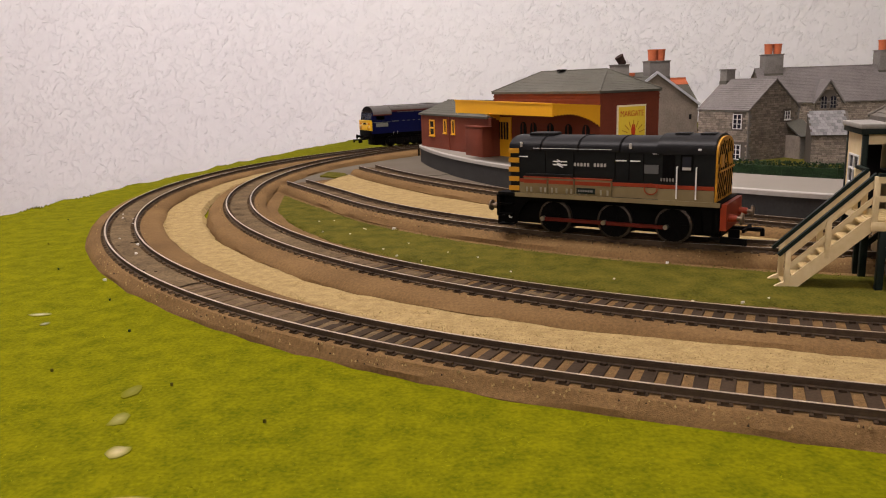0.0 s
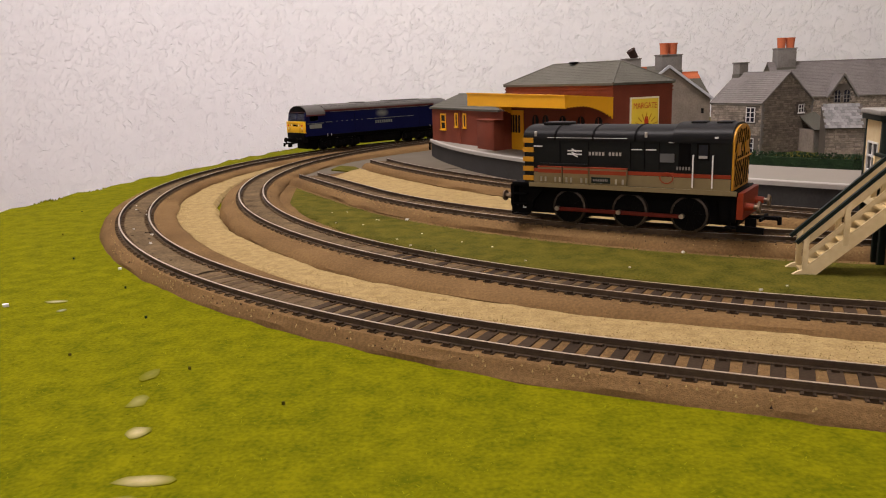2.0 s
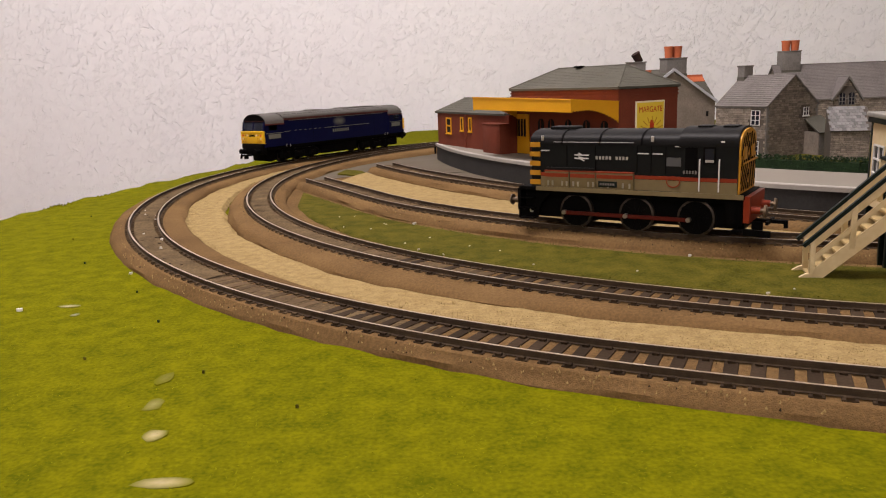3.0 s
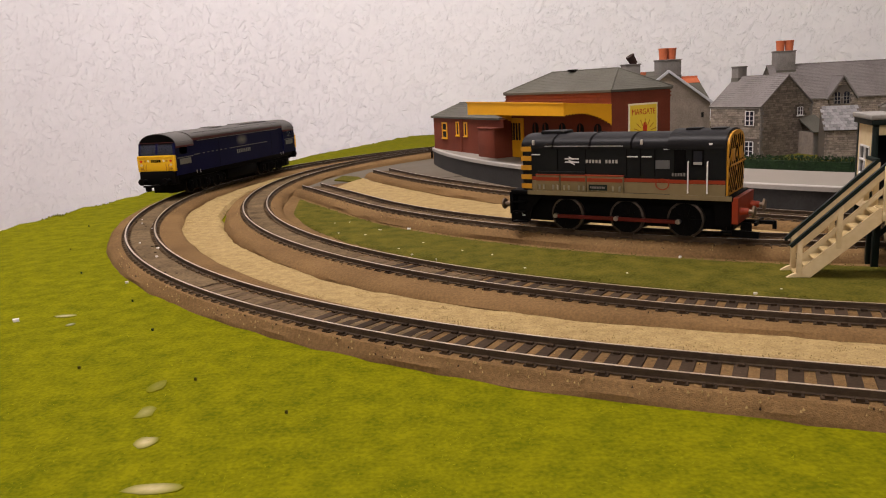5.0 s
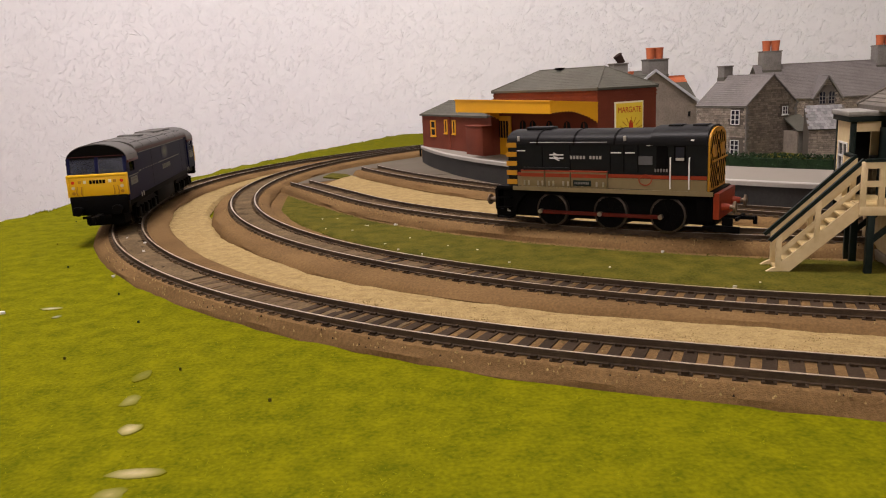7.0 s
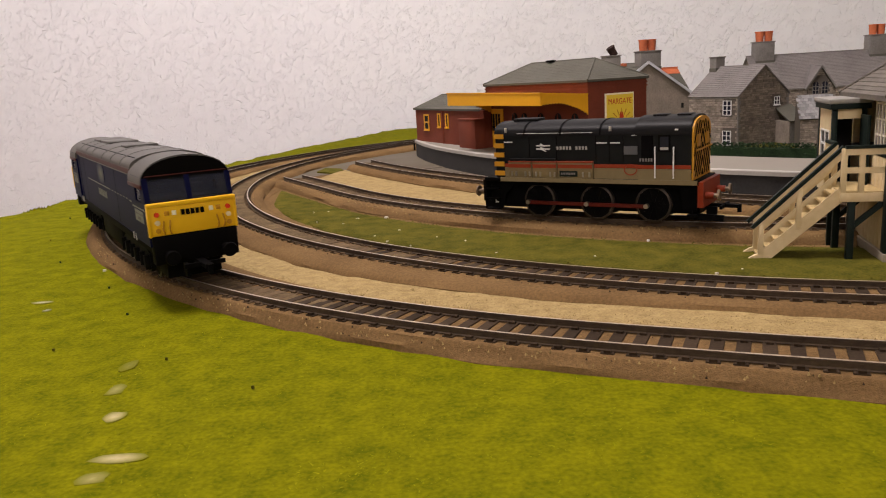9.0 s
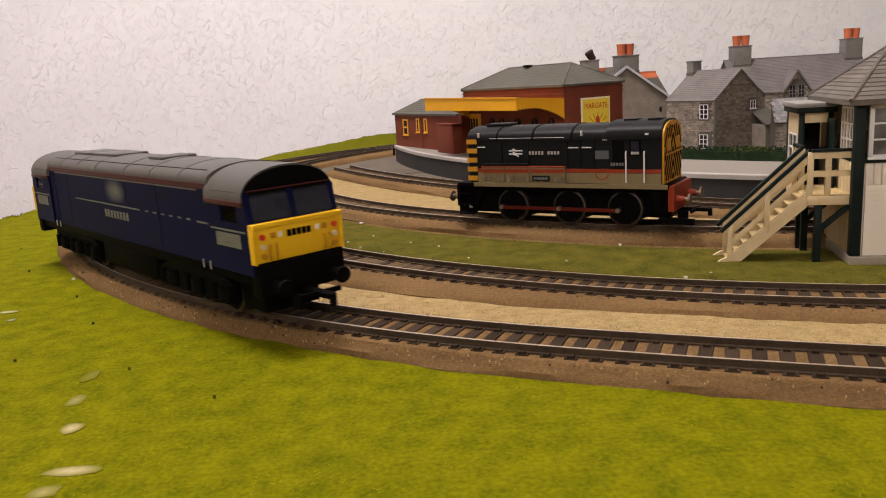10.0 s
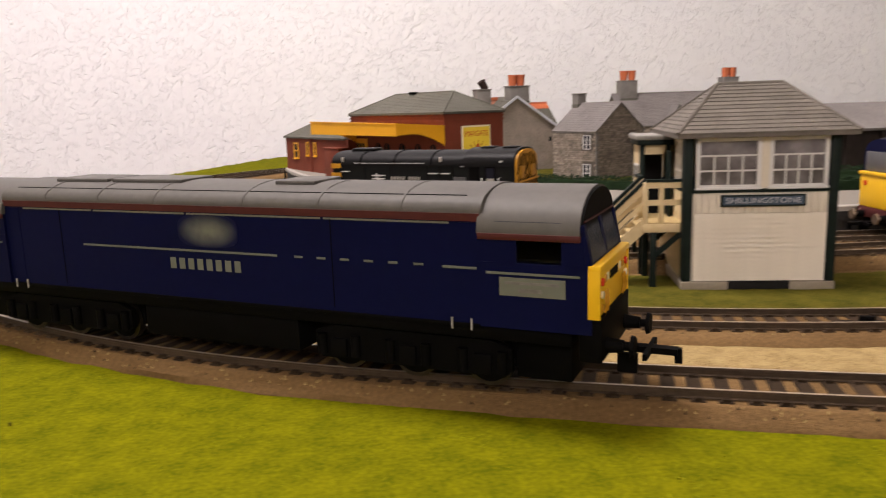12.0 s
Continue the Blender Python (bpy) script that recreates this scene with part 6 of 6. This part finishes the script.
for i, (x, y, r) in enumerate(((-181, 320, 1.6), (-158, 381, 0.9), (63.5, 425, 0.8), (154, 371, 1.0), (-20, 486, 1.3), (-62, 520, 0.7), (119, 372, 0.7), (28, 330, 0.7),
                               (-176, 462, 1.1), (-165, 446, 0.8), (-150, 420, 0.7), (60, 292, 0.6), (95, 272, 0.6), (10, 322, 0.7))):
    if x < -130 and (x, y) not in ((-176, 462), (-165, 446), (-150, 420)):
        x, y = 10 + (x - 10) * 0.977, 5 + (y - 5) * 0.977
    flake("paper_scrap", x, y, 5.4 if (x, y) in ((-176, 462), (-165, 446), (-150, 420)) else (1.2 if x > -130 else MAT), r, r * 0.8, M_FLAKE, "tiny white scrap on the ground", 50 + i, 0.5)
rnd = random.Random(3)
for i in range(16):
    x, y = INNER.beside(rnd.uniform(380, 850), -rnd.uniform(34, 62))
    flake("straw_fleck", x, y, 1.5, rnd.uniform(0.4, 0.8), rnd.uniform(0.3, 0.5), M_PALE, "tiny pale straw fleck on the dull grass", 200 + i, 0.3)
for i in range(22):
    x, y = OUTER.beside(rnd.uniform(720, 1010), rnd.uniform(-7, 7))
    flake("ballast_chip", x, y, 6.8, rnd.uniform(0.5, 1.0), rnd.uniform(0.4, 0.8), M_FLAKE if i % 3 == 0 else M_SLEEPER, "small loose chip between the rails", 240 + i, 0.5)
for i, (x, y) in enumerate(((-136.6, 336), (-75, 234), (-190, 400), (-230, 470), (-110, 290), (-40, 205), (-260, 560), (-120, 250))):
    flake("dark_crumb", x, y, MAT, 0.5, 0.4, M_MOSS if i % 2 else M_HEDGE, "tiny dark crumb on the grass", 90 + i, 0.35)


def build_tufts():
    """Loose tufts along the far edge of the grass mat."""
    rnd = random.Random(8)
    bm = bmesh.new()
    for _ in range(420):
        y = rnd.uniform(560, 1330)
        c0 = noise.noise(Vector((y * 0.02, 3.0, 0)))
        if c0 < 0.05:
            continue
        x = board_edge(y) + rnd.uniform(-1, 7)
        h = 3.0 * c0 * rnd.uniform(0.6, 1.3)
        q = rnd.uniform(0, 6)
        s = rnd.uniform(0.8, 2.0)
        vs = [bm.verts.new(((x + s * math.cos(q + k)) * MM, (y + s * math.sin(q + k)) * MM, (MAT - 0.9) * MM)) for k in (0, 2.1, 4.2)] + [bm.verts.new((x * MM, y * MM, (MAT + h) * MM))]
        for f in ((0, 1, 3), (1, 2, 3), (2, 0, 3)):
            bm.faces.new([vs[i] for i in f])
    tagged(link_mesh("grass_tufts", bm, M_GRASS), "loose grass tufts along the mat's edge", "grass", kind="stuff")


build_tufts()


def build_flock(name, label, mat, count, spot, seed, tall):
    """Short fibres standing on a mat; spot(rnd) gives a place and the mat's height there, in mm."""
    rnd = random.Random(seed)
    verts, faces = [], []
    while len(faces) < count:
        here = spot(rnd)
        if here is None:
            continue
        x, y, z = here
        q, h, w = rnd.uniform(0, 6.28), tall * rnd.uniform(0.5, 1.2), rnd.uniform(0.25, 0.5)
        lx, ly = rnd.gauss(0, 1.0), rnd.gauss(0, 1.0)
        k = len(verts)
        verts += [((x + w * math.cos(q)) * MM, (y + w * math.sin(q)) * MM, (z - 0.3) * MM), ((x - w * math.cos(q)) * MM, (y - w * math.sin(q)) * MM, (z - 0.3) * MM), ((x + lx) * MM, (y + ly) * MM, (z + h) * MM)]
        faces.append((k, k + 1, k + 2))
    me = bpy.data.meshes.new(name)
    me.from_pydata(verts, [], faces)
    me.materials.append(mat)
    tagged(new(name, me), label, "grass", kind="stuff")


def bright_spot(rnd):
    r, a = 110 + 520 * rnd.random() ** 1.1, rnd.uniform(-0.75, 0.85)
    x, y = 10 + r * math.sin(a), r * math.cos(a)
    k = int(np.argmin((OUTER_WAY[:, 0] - x) ** 2 + (OUTER_WAY[:, 1] - y) ** 2))
    px, py, h = OUTER_WAY[k]
    off = -(x - px) * math.sin(h) + (y - py) * math.cos(h)
    if off < 19 or x < board_edge(y) + 2:
        return None
    return x, y, MAT - 0.6 + rough_z(x, y)


def dull_spot(rnd):
    s, u = rnd.uniform(250, 860), rnd.random()
    p = INNER.beside(s, -28)
    q = SIDING.beside(s * (SIDING.length - 25) / 900, 21)
    return p[0] + (q[0] - p[0]) * u, p[1] + (q[1] - p[1]) * u, 1.4


OUTER_WAY = np.array(OUTER.pts)[::4]
island_shade(M_FLOCK, 0.22)
build_flock("grass_flock", "short bright green and straw fibres of the grass mat", M_FLOCK, 16000, bright_spot, 21, 0.22)
build_flock("dull_flock", "short olive fibres of the dull grass mat", M_MOSS, 9000, dull_spot, 22, 0.3)


def build_point_lever():
    ob = thing("point_motor", "small black point lever beside the inner track", "point lever", pose(0.228, 0.226, 0.003, 0, 0, -18))
    part("base", box(bmesh.new(), -7, 7, -3, 3, -1, 3.2, 0.4), M_BLACK, ob)
    part("lever", box(bmesh.new(), -2, 3, -1, 1, 3, 5.5, 0.3), M_BLACK, ob)


build_point_lever()


def build_crumbs():
    """Loose grains lying on the ballast between and beside the rails, and on the sand."""
    rnd = random.Random(31)
    for name, mat, label, n in (("ballast_crumbs", M_SAND, "pale loose grains on the ballast", 4200), ("dark_crumbs", M_SLEEPER, "dark loose grains on ballast and sand", 1800), ("sand_grains", M_SAND, "loose pale grains of the sand strip", 7000)):
        verts, faces = [], []
        for i in range(n):
            line = (OUTER, INNER, SIDING)[i % 3]
            s = rnd.uniform(60, min(line.length - 40, 1300))
            o = rnd.choice((-1, 1)) * (rnd.uniform(12.9, 17.0) if rnd.random() < 0.55 else rnd.uniform(0, 7.4))
            z = 6.1 if abs(o) < 14 else 5.8 - (abs(o) - 14) * 0.55
            if mat is M_SLEEPER and i % 2 and line is OUTER:
                o, z = -rnd.uniform(21, 34), 2.6
            if name == "sand_grains":
                line, z = OUTER, 3.3
                s, o = rnd.uniform(150, 1250), -rnd.uniform(25, 42)
            x, y = line.beside(s, o)
            r, q = rnd.uniform(0.22, 0.5), rnd.uniform(0, 6)
            k = len(verts)
            verts += [((x + r * math.cos(q + a)) * MM, (y + r * math.sin(q + a)) * MM, (z - 0.3) * MM) for a in (0, 1.6, 3.1, 4.7)] + [(x * MM, y * MM, (z + r * 1.3) * MM)]
            faces += [(k, k + 1, k + 4), (k + 1, k + 2, k + 4), (k + 2, k + 3, k + 4), (k + 3, k, k + 4)]
        me = bpy.data.meshes.new(name)
        me.from_pydata(verts, [], faces)
        me.materials.append(mat)
        tagged(new(name, me), label, "grains", kind="stuff")


build_crumbs()

# ---- the running locomotive ----
RUN = [(0, 1160), (1.5, 1065), (2.5, 984), (4, 848), (5.5, 706), (6.5, 616), (7.5, 521), (8.5, 418), (9.5, 337), (10.5, 260), (11.5, 186), (12, 142.5)]
S_ARC = 480 - 489 * 0.42


def loco_pose(front):
    # the body hangs a little forward of its bogies and leans into the play of the wheels
    k = ramp(front, (145, 0.9), (190, 0.3), (225, 0.0), (310, 0.0), (420, 1.0))
    s, ahead = S_ARC + front + 116, 7.0 * k
    a, b = OUTER.at(s - 66 + ahead), OUTER.at(s + 66 + ahead)
    turn = math.atan2(a[1] - b[1], a[0] - b[0])
    return pose(((a[0] + b[0]) / 2 + ahead * math.cos(turn)) * MM, ((a[1] + b[1]) / 2 + ahead * math.sin(turn)) * MM, RAIL_TOP * MM, 0, 0, math.degrees(turn) - 0.8 * k)


def smooth_run(t):
    """The front's place along the line at t, gliding through RUN."""
    j = max(k for k in range(len(RUN) - 1) if RUN[k][0] <= t)
    (t0, f0), (t1, f1) = RUN[j], RUN[j + 1]
    def slope(k):
        a, b = RUN[max(0, k - 1)], RUN[min(len(RUN) - 1, k + 1)]
        return (b[1] - a[1]) / (b[0] - a[0])
    h, u = t1 - t0, (t - t0) / (t1 - t0)
    return (f0 * (1 + 2 * u) * (1 - u) ** 2 + h * slope(j) * u * (1 - u) ** 2 + f1 * u * u * (3 - 2 * u) + h * slope(j + 1) * u * u * (u - 1))


def motions():
    walk(LOCO, [(i * 0.25, loco_pose(smooth_run(i * 0.25))) for i in range(49)])


motions()
